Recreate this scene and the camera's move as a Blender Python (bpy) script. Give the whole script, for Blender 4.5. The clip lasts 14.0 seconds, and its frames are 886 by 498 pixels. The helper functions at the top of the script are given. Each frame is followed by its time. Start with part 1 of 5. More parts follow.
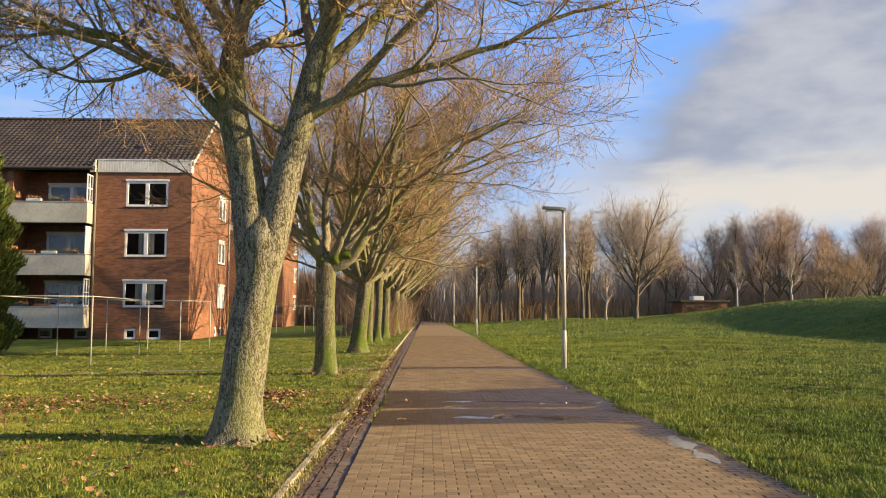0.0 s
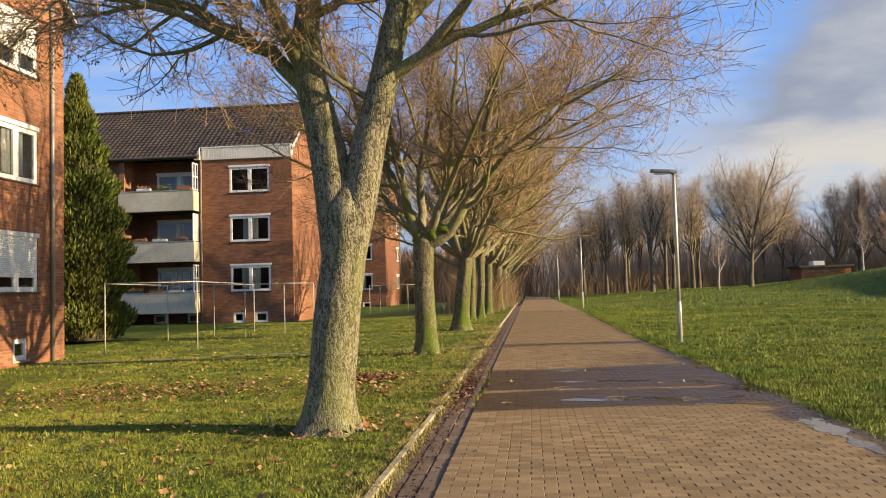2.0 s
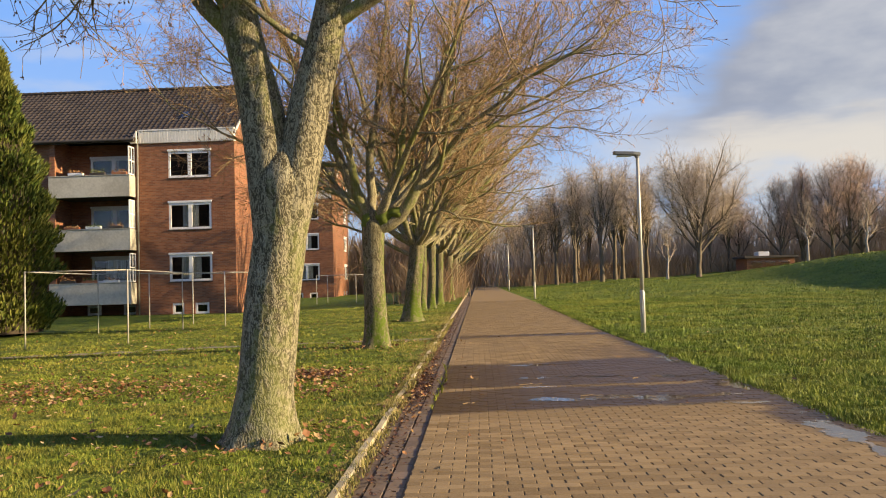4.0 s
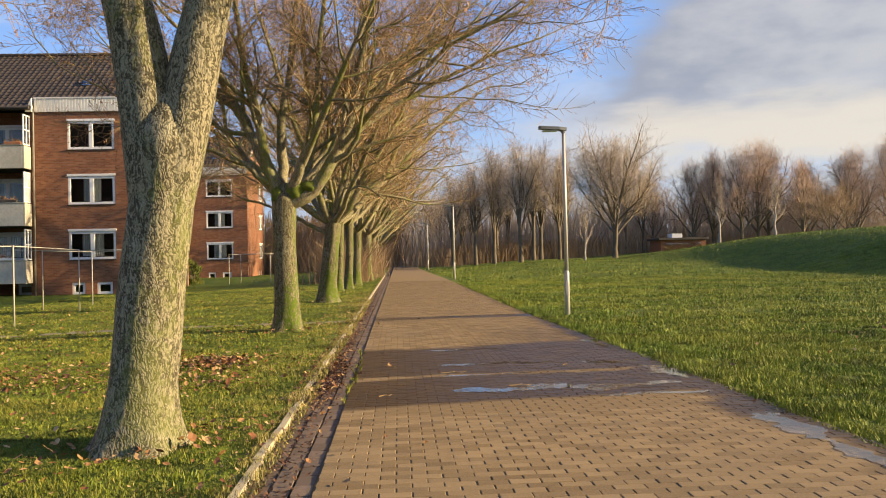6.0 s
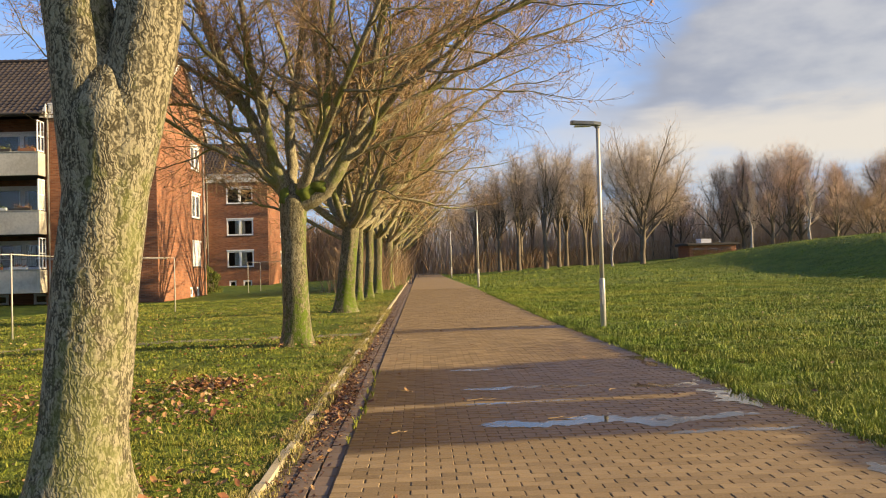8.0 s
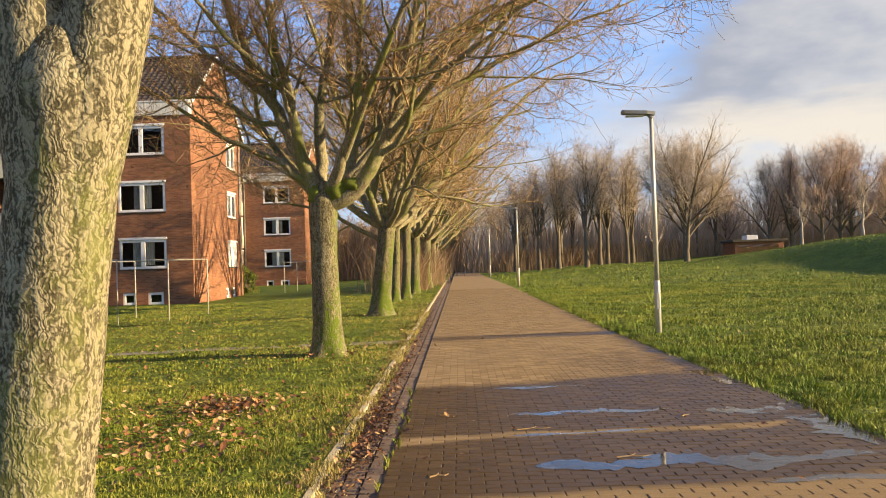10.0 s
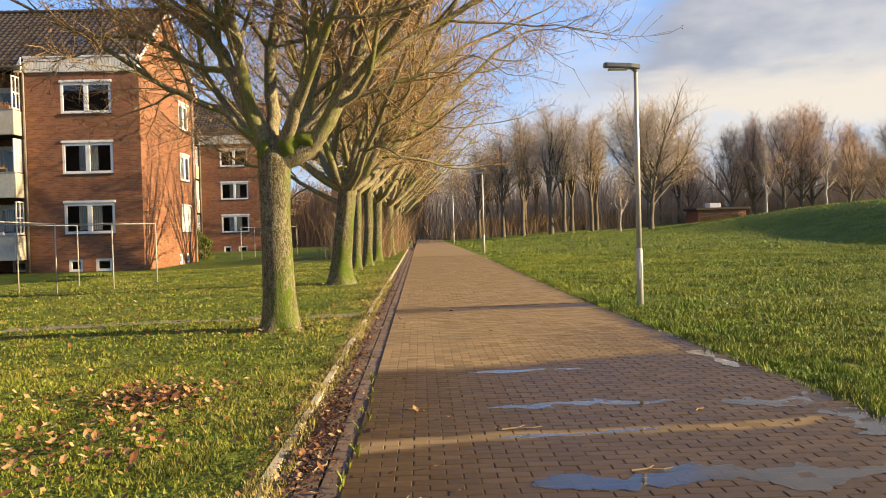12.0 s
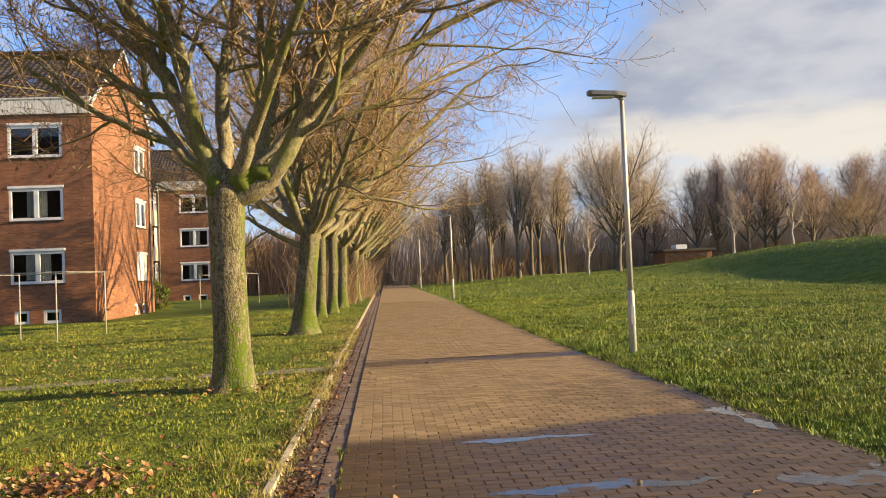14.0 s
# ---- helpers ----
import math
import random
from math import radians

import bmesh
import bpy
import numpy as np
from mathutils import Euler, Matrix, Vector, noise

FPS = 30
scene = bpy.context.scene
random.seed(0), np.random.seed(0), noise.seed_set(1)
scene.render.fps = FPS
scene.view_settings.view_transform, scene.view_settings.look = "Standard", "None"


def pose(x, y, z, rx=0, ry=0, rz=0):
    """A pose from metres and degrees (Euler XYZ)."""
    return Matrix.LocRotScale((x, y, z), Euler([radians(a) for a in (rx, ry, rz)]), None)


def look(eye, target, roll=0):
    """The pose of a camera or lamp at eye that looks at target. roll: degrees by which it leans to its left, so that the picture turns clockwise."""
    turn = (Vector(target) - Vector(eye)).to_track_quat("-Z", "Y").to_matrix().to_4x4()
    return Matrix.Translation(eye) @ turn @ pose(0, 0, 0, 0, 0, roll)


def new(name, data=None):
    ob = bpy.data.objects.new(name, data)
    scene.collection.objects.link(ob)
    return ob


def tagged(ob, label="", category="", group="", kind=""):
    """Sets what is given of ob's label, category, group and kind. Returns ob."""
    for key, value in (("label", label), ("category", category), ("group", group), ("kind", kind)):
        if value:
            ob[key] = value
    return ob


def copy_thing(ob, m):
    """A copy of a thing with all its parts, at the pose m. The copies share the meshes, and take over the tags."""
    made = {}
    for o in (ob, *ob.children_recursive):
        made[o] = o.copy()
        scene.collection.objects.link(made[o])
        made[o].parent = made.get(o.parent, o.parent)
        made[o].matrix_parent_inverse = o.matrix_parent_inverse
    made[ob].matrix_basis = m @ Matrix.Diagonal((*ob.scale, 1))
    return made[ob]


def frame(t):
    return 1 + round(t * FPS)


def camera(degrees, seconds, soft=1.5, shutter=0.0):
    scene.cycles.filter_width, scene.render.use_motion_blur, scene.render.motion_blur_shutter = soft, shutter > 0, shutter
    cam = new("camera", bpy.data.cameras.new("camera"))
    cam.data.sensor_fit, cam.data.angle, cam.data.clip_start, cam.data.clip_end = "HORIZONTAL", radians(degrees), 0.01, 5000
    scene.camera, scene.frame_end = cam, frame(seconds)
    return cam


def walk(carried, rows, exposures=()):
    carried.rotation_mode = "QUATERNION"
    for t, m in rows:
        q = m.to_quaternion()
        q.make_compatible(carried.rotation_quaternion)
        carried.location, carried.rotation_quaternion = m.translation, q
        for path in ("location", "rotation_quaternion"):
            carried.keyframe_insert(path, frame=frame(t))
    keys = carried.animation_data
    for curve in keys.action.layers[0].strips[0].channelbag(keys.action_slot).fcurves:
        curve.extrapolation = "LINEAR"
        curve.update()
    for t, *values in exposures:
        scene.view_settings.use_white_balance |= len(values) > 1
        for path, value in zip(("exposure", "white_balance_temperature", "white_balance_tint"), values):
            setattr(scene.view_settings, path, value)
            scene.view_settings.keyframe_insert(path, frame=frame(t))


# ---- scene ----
cam = camera(56.4, 14.0, soft=1.1)
# seconds, x, y, z, yaw, pitch, lean
ROWS = [
    (0, 1.161, -0.611, 1.486, -1.1, 4.43, -0.26),
    (0.5, 1.271, -0.404, 1.524, 1.59, 5.66, -0.15),
    (1, 1.253, -0.249, 1.491, 1.39, 4.95, 0.41),
    (1.5, 1.149, 0.037, 1.493, 2.78, 3.56, 1.19),
    (2, 1.178, 0.329, 1.478, 6.09, 2.85, 1.54),
    (2.5, 1.246, 0.583, 1.492, 6.62, 2.46, 1.3),
    (3, 1.155, 0.916, 1.474, 3.97, 2.52, 1),
    (5.5, 0.901, 2.442, 1.377, 1, 0.92, 2.13),
    (6, 0.973, 2.64, 1.395, -3.11, 0.62, 1.27),
    (6.5, 0.935, 3.032, 1.42, -5.41, 1.09, 0.69),
    (7, 0.971, 3.367, 1.412, -0.53, 1.5, 0.64),
    (7.5, 1.023, 3.718, 1.391, -0.15, 1.32, 1.25),
    (7.7, 1.037, 3.883, 1.39, -1.5, 1.12, 1.53),
    (9.8, 0.998, 5.134, 1.492, -0.29, 1.45, 1.62),
    (10, 1.002, 5.258, 1.484, 1.13, 1.06, 1.81),
    (10.5, 1.017, 5.595, 1.488, 0.88, 0.27, 2.06),
    (11, 0.918, 5.954, 1.474, -2.73, -0.61, 1.72),
    (11.5, 0.891, 6.281, 1.45, -1.74, -1.27, 2),
    (12, 0.92, 6.608, 1.466, -1.5, -1.33, 1.51),
    (12.5, 0.835, 6.946, 1.469, -4.99, -0.54, 0.62),
    (13, 0.82, 7.261, 1.449, -3.62, 0.73, 1.64),
    (13.5, 0.848, 7.601, 1.483, -1.33, 1.81, 2.96),
    (14, 0.822, 7.954, 1.438, -3.93, 1.73, 2.3),
]
walk(cam, [(t, pose(x, y, z, 90 + pitch, lean, yaw)) for t, x, y, z, yaw, pitch, lean in ROWS], [(0.0, 1.14, 7200, 10), (2.5, 1.0, 7100, 10), (5.5, 1.15, 7400, 10), (7.5, 1.15, 7500, 10), (10.5, 1.33, 7700, 10), (14, 1.27, 7500, 10)])

# ---------------------------------------------------------------- light
SUN_AZ, SUN_EL = radians(98), radians(15.5)
world = bpy.data.worlds.new("sky")
scene.world = world
world.use_nodes = True
wt = world.node_tree
wt.nodes.clear()


def wnode(kind, **values):
    n = wt.nodes.new(kind)
    for k, v in values.items():
        n.inputs[k].default_value = v
    return n


w_out = wnode("ShaderNodeOutputWorld")
w_bg = wnode("ShaderNodeBackground")
w_bg.inputs["Strength"].default_value = 0.0495
w_sky = wt.nodes.new("ShaderNodeTexSky")
w_sky.sky_type = "NISHITA"
w_sky.sun_disc = False
w_sky.sun_elevation = SUN_EL
w_sky.sun_rotation = SUN_AZ
w_sky.dust_density = 0.6
w_sky.ozone_density = 2.0
w_co = wt.nodes.new("ShaderNodeTexCoord")
w_sep = wt.nodes.new("ShaderNodeSeparateXYZ")
wt.links.new(w_co.outputs["Generated"], w_sep.inputs[0])


def wmath(op, a, b=0.0, c=0.0):
    n = wt.nodes.new("ShaderNodeMath")
    n.operation = op
    for i, v in enumerate((a, b, c)):
        if isinstance(v, (int, float)):
            n.inputs[i].default_value = v
        else:
            wt.links.new(v, n.inputs[i])
    return n.outputs[0]


def wramp(v, a, b):
    n = wt.nodes.new("ShaderNodeMapRange")
    n.interpolation_type = "SMOOTHSTEP"
    n.inputs["From Min"].default_value = a
    n.inputs["From Max"].default_value = b
    wt.links.new(v, n.inputs["Value"])
    return n.outputs["Result"]


def wnoise(scale, detail, zscale, shift=(0, 0, 0)):
    m = wt.nodes.new("ShaderNodeMapping")
    m.inputs["Scale"].default_value = (1, 1, zscale)
    m.inputs["Location"].default_value = shift
    n = wt.nodes.new("ShaderNodeTexNoise")
    n.inputs["Scale"].default_value = scale
    n.inputs["Detail"].default_value = detail
    n.inputs["Roughness"].default_value = 0.5
    wt.links.new(w_co.outputs["Generated"], m.inputs[0])
    wt.links.new(m.outputs[0], n.inputs["Vector"])
    return n.outputs["Fac"]


def wmix(fac, a, b):
    n = wt.nodes.new("ShaderNodeMix")
    n.data_type = "RGBA"
    for i, v in ((0, fac), (6, a), (7, b)):
        if isinstance(v, tuple):
            n.inputs[i].default_value = v
        else:
            wt.links.new(v, n.inputs[i])
    return n.outputs[2]


# a grey cloud bank with a sunlit rim over the meadow side, open blue above the houses
w_az = wmath("ARCTAN2", w_sep.outputs[0], w_sep.outputs[1])
w_el = wmath("ARCSINE", w_sep.outputs[2])
w_soft = wnoise(5.0, 5, 1.8, (0.3, 0.1, 0.4))
w_fine = wnoise(13.0, 6, 2.6, (2.1, 0.7, 0.2))
w_streak = wnoise(7.0, 5, 4.5, (1.3, 0.2, 0.9))
w_side = wmath("ADD", w_az, wmath("MULTIPLY_ADD", w_soft, 0.2, -0.1))
w_side = wmath("MULTIPLY_ADD", w_fine, 0.07, wmath("ADD", w_side, -0.035))
w_high = wmath("MULTIPLY_ADD", w_streak, 0.09, wmath("ADD", w_el, -0.045))
w_rim = wmath("SUBTRACT", w_side, wmath("MULTIPLY_ADD", w_high, 1.1, -0.035))
w_bank = wmath("MULTIPLY", wramp(w_rim, -0.02, 0.09), wramp(w_high, 0.14, 0.19))
w_bank = wmath("MULTIPLY", w_bank, wmath("MULTIPLY_ADD", wmath("MULTIPLY", wramp(w_az, 0.7, 1.2), wramp(w_soft, 0.62, 0.4)), -0.8, 1.0))
w_glow = wmath("MULTIPLY", wramp(w_high, 0.075, 0.13), wramp(w_high, 0.21, 0.16))
w_glow = wmath("MULTIPLY", w_glow, wramp(w_side, 0.08, 0.3))
w_haze = wmath("MULTIPLY", wramp(w_high, 0.16, 0.07), wramp(w_side, -0.25, 0.2))
w_haze = wmath("MULTIPLY", w_haze, wramp(wmath("MULTIPLY_ADD", w_fine, 0.4, w_streak), 0.5, 0.76))
w_wisp = wmath("MULTIPLY", wramp(wmath("MULTIPLY_ADD", w_fine, 0.5, w_streak), 0.72, 1.0), 0.4)
w_blue = wmix(wramp(w_sep.outputs[2], 0.0, 0.36), (4.5, 6.6, 10.2, 1), (2.0, 4.8, 11.8, 1))
w_blue = wmix(wramp(w_sep.outputs[2], 0.36, 0.85), w_blue, (0.7, 2.0, 6.2, 1))
w_under = wmix(wramp(wmath("MULTIPLY_ADD", w_fine, 0.5, w_soft), 0.62, 0.95), (3.5, 4.0, 5.5, 1), (5.6, 6.0, 7.1, 1))
w_front = wmix(w_wisp, w_blue, (6.6, 7.2, 8.8, 1))
w_front = wmix(w_haze, w_front, (5.8, 6.3, 7.7, 1))
w_front = wmix(w_glow, w_front, (7.9, 7.6, 7.5, 1))
w_front = wmix(w_bank, w_front, w_under)
# the painted sky reaches all round; the sky texture carries the brightness towards the sun
w_add = wt.nodes.new("ShaderNodeMix")
w_add.data_type = "RGBA"
w_add.inputs[0].default_value = 0.18
wt.links.new(w_front, w_add.inputs[6])
wt.links.new(w_sky.outputs[0], w_add.inputs[7])
wt.links.new(w_add.outputs[2], w_bg.inputs["Color"])
wt.links.new(w_bg.outputs[0], w_out.inputs[0])

sun = new("sun", bpy.data.lights.new("sun", "SUN"))
sun.data.energy = 5.0
sun.data.angle = radians(0.6)
sun.data.color = (1.0, 0.8, 0.52)
to_sun = Vector((math.sin(SUN_AZ) * math.cos(SUN_EL), math.cos(SUN_AZ) * math.cos(SUN_EL), math.sin(SUN_EL)))
sun.matrix_world = look(to_sun * 60, (0, 0, 0))


# ---------------------------------------------------------------- materials
class Mat:
    """A small builder for node materials."""

    def __init__(self, name):
        self.m = bpy.data.materials.new(name)
        self.m.use_nodes = True
        self.t = self.m.node_tree
        self.b = self.t.nodes["Principled BSDF"]
        self.co = self.t.nodes.new("ShaderNodeTexCoord").outputs["Object"]

    def link(self, a, b):
        self.t.links.new(a, b)

    def put(self, socket, v):
        if isinstance(v, (int, float, tuple)):
            socket.default_value = v
        else:
            self.link(v, socket)

    def map(self, scale=(1, 1, 1), rot=(0, 0, 0), co=None):
        n = self.t.nodes.new("ShaderNodeMapping")
        n.inputs["Scale"].default_value = scale
        n.inputs["Rotation"].default_value = rot
        self.link(co or self.co, n.inputs[0])
        return n.outputs[0]

    def noise(self, scale, detail=4, rough=0.55, co=None):
        n = self.t.nodes.new("ShaderNodeTexNoise")
        n.inputs["Scale"].default_value = scale
        n.inputs["Detail"].default_value = detail
        n.inputs["Roughness"].default_value = rough
        self.link(co or self.co, n.inputs["Vector"])
        return n.outputs["Fac"]

    def math(self, op, a, b=0.0, c=0.0):
        n = self.t.nodes.new("ShaderNodeMath")
        n.operation = op
        for i, v in enumerate((a, b, c)):
            self.put(n.inputs[i], v)
        return n.outputs[0]

    def ramp(self, v, a, b, lo=0.0, hi=1.0):
        n = self.t.nodes.new("ShaderNodeMapRange")
        n.interpolation_type = "SMOOTHSTEP"
        for k, x in (("From Min", a), ("From Max", b), ("To Min", lo), ("To Max", hi)):
            n.inputs[k].default_value = x
        self.link(v, n.inputs["Value"])
        return n.outputs["Result"]

    def mix(self, fac, a, b, blend="MIX"):
        n = self.t.nodes.new("ShaderNodeMix")
        n.data_type = "RGBA"
        n.blend_type = blend
        for i, v in ((0, fac), (6, a), (7, b)):
            if isinstance(v, tuple) and len(v) == 3:
                v = v + (1.0,)
            self.put(n.inputs[i], v)
        return n.outputs[2]

    def bump(self, height, strength, dist=0.01):
        n = self.t.nodes.new("ShaderNodeBump")
        n.inputs["Strength"].default_value = strength
        n.inputs["Distance"].default_value = dist
        self.link(height, n.inputs["Height"])
        self.link(n.outputs[0], self.b.inputs["Normal"])

    def random(self):
        return self.t.nodes.new("ShaderNodeObjectInfo").outputs["Random"]

    def island(self):
        return self.t.nodes.new("ShaderNodeNewGeometry").outputs["Random Per Island"]

    def done(self, color, rough=0.8, metal=0.0, spec=None):
        if isinstance(color, tuple) and len(color) == 3:
            color = color + (1.0,)
        self.put(self.b.inputs["Base Color"], color)
        self.put(self.b.inputs["Roughness"], rough)
        self.b.inputs["Metallic"].default_value = metal
        if spec is not None:
            self.b.inputs["Specular IOR Level"].default_value = spec
        return self.m


def plain(name, a, b, scale=3.0, fine=40.0, rough=0.7, metal=0.0, bump=0.15, dist=0.004):
    """Two tones, broken up at two scales."""
    m = Mat(name)
    n1, n2 = m.noise(scale, 3), m.noise(fine, 4)
    c = m.mix(m.ramp(m.math("MULTIPLY_ADD", n2, 0.5, m.math("MULTIPLY", n1, 0.7)), 0.4, 0.8), a, b)
    m.bump(n2, bump, dist)
    return m.done(c, rough, metal)


def make_brick():
    m = Mat("brick_wall")
    t = m.t
    geo = t.nodes.new("ShaderNodeNewGeometry")
    sep = t.nodes.new("ShaderNodeSeparateXYZ")
    m.link(geo.outputs["Position"], sep.inputs[0])
    com = t.nodes.new("ShaderNodeCombineXYZ")
    m.link(m.math("ADD", sep.outputs[0], sep.outputs[1]), com.inputs[0])
    m.link(sep.outputs[2], com.inputs[1])
    br = t.nodes.new("ShaderNodeTexBrick")
    br.inputs["Scale"].default_value = 1.0
    br.inputs["Brick Width"].default_value = 0.25
    br.inputs["Row Height"].default_value = 0.0833
    br.inputs["Mortar Size"].default_value = 0.008
    br.inputs["Mortar Smooth"].default_value = 0.3
    br.inputs["Color1"].default_value = (0.2, 0.078, 0.04, 1)
    br.inputs["Color2"].default_value = (0.36, 0.152, 0.076, 1)
    br.inputs["Mortar"].default_value = (0.27, 0.20, 0.14, 1)
    m.link(com.outputs[0], br.inputs["Vector"])
    big = m.noise(0.5, 4, co=com.outputs[0])
    streak = m.noise(1.0, 4, co=m.map((0.6, 9.0, 1), co=com.outputs[0]))
    c = m.mix(m.ramp(streak, 0.4, 0.7, 0, 0.45), br.outputs["Color"], (0.2, 0.07, 0.035))
    c = m.mix(m.ramp(big, 0.42, 0.75, 0, 0.35), c, (0.17, 0.075, 0.04))
    inv = m.math("SUBTRACT", 1.0, br.outputs["Fac"])
    m.bump(m.math("MULTIPLY_ADD", m.noise(60, 3), 0.3, inv), 0.5, 0.006)
    return m.done(c, 0.82, spec=0.3)


def make_bark(name, dark, light, moss, amount, scale=1.0):
    """Narrow wavy upright ridges with lichen on their crests and moss in patches."""
    m = Mat(name)
    wv = m.t.nodes.new("ShaderNodeCombineXYZ")
    for k, sc in ((0, 7.0), (1, 8.0), (2, 6.0)):
        m.link(m.math("MULTIPLY", m.noise(sc, 3), 0.16), wv.inputs[k])
    vm = m.t.nodes.new("ShaderNodeVectorMath")
    vm.operation = "ADD"
    m.link(m.map((1.0, 1.0, 0.27)), vm.inputs[0])
    m.link(wv.outputs[0], vm.inputs[1])
    cr = m.t.nodes.new("ShaderNodeTexVoronoi")
    cr.feature = "SMOOTH_F1"
    cr.inputs["Scale"].default_value = 58.0 * scale
    cr.inputs["Smoothness"].default_value = 0.35
    m.link(vm.outputs[0], cr.inputs["Vector"])
    coarse = m.noise(24.0 * scale, 4, 0.6, co=m.map((1.0, 1.0, 0.22)))
    ridge = m.math("MULTIPLY_ADD", m.ramp(cr.outputs["Distance"], 0.72, 0.2), 0.6, m.math("MULTIPLY", m.ramp(coarse, 0.32, 0.66), 0.4))
    fine = m.noise(70, 5)
    c = m.mix(m.ramp(ridge, 0.15, 0.75), dark, light)
    c = m.mix(m.ramp(fine, 0.45, 0.75, 0, 0.45), c, tuple(x * 1.3 for x in light))
    pale = m.ramp(m.math("MULTIPLY_ADD", m.noise(22, 4), 0.5, m.math("MULTIPLY", m.noise(3.2, 3), 0.6)), 0.58, 0.72, 0, 0.5)
    c = m.mix(m.math("MULTIPLY", pale, ridge), c, (0.4, 0.39, 0.29))
    green = m.ramp(m.math("MULTIPLY_ADD", m.noise(14, 5), 0.45, m.math("MULTIPLY", m.noise(2.2, 3, co=m.map((1, 1, 0.25))), 0.75)), 0.55, 0.74, 0, amount)
    c = m.mix(green, c, moss)
    m.bump(m.math("MULTIPLY_ADD", fine, 0.2, ridge), 0.5, 0.012)
    return m.done(c, 0.9, spec=0.2)


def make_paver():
    """Reddish brown concrete blocks, worn and mossy at the joints, with a broad band of damp and painted tree shadow.
    """
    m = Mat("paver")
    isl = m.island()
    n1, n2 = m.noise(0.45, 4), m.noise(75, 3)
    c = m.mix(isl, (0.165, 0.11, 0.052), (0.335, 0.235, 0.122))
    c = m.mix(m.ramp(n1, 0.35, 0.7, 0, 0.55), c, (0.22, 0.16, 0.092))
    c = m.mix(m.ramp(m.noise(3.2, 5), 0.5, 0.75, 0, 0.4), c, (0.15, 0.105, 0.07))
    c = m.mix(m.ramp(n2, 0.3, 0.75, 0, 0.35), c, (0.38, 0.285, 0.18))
    wet = damp_and_shade(m)
    # darkens the colour for damp and for tree shadows across the road alike
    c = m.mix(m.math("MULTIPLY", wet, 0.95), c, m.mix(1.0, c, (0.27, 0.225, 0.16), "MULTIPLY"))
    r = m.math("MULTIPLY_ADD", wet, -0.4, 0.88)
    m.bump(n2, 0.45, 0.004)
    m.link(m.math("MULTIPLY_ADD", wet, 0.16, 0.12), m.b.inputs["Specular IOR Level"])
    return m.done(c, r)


def damp_and_shade(m):
    """Band across the road, part damp and part painted tree shadow, with pools, by place on the ground."""
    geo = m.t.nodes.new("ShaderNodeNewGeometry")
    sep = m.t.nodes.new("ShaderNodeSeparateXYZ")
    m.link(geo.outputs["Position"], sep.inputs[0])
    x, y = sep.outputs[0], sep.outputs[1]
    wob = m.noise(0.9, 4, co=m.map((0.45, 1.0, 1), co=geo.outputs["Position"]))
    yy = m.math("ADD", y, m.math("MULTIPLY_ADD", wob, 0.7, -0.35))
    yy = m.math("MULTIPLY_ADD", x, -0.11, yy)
    # two dark stripes: damp ground and trunk shadows painted as one mask
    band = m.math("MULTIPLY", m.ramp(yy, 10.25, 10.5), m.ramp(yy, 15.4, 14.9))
    # a lighter line between its two dark stripes and a narrow wet channel further on
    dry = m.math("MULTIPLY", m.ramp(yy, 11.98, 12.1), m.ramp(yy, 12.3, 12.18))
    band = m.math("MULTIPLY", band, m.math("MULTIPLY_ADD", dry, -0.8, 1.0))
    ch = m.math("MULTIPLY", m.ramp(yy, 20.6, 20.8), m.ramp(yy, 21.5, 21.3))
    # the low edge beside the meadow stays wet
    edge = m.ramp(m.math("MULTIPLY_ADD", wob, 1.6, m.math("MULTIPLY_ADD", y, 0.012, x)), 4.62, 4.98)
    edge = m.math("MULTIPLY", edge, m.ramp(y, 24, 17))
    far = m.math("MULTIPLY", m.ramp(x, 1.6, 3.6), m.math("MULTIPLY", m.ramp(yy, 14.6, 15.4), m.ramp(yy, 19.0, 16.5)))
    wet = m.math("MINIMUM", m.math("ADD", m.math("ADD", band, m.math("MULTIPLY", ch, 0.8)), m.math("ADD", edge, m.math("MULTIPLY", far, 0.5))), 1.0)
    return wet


def make_ground():
    m = Mat("turf")
    geo = m.t.nodes.new("ShaderNodeNewGeometry")
    p = geo.outputs["Position"]
    n1, n2, n3 = m.noise(0.25, 5, co=p), m.noise(2.2, 5, co=p), m.noise(30, 3, co=p)
    tuft = m.noise(6.5, 4, 0.6, co=p)
    c = m.mix(m.ramp(n1, 0.35, 0.68), (0.115, 0.168, 0.018), (0.18, 0.21, 0.03))
    c = m.mix(m.ramp(n2, 0.45, 0.75, 0, 0.6), c, (0.15, 0.15, 0.035))
    # hollows between tussocks and broad patches darkened: their shade put into the colour
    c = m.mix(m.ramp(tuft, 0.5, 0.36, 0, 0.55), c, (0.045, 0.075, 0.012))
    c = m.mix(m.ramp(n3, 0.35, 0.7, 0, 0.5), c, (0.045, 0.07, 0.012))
    shade_patch = m.noise(1.5, 4, 0.65, co=p)
    c = m.mix(m.ramp(shade_patch, 0.54, 0.38, 0, 0.55), c, (0.06, 0.09, 0.013))
    m.bump(m.math("MULTIPLY_ADD", n3, 0.25, m.math("MULTIPLY_ADD", shade_patch, 1.5, tuft)), 1.0, 0.16)
    return m.done(c, 0.9, spec=0.15)


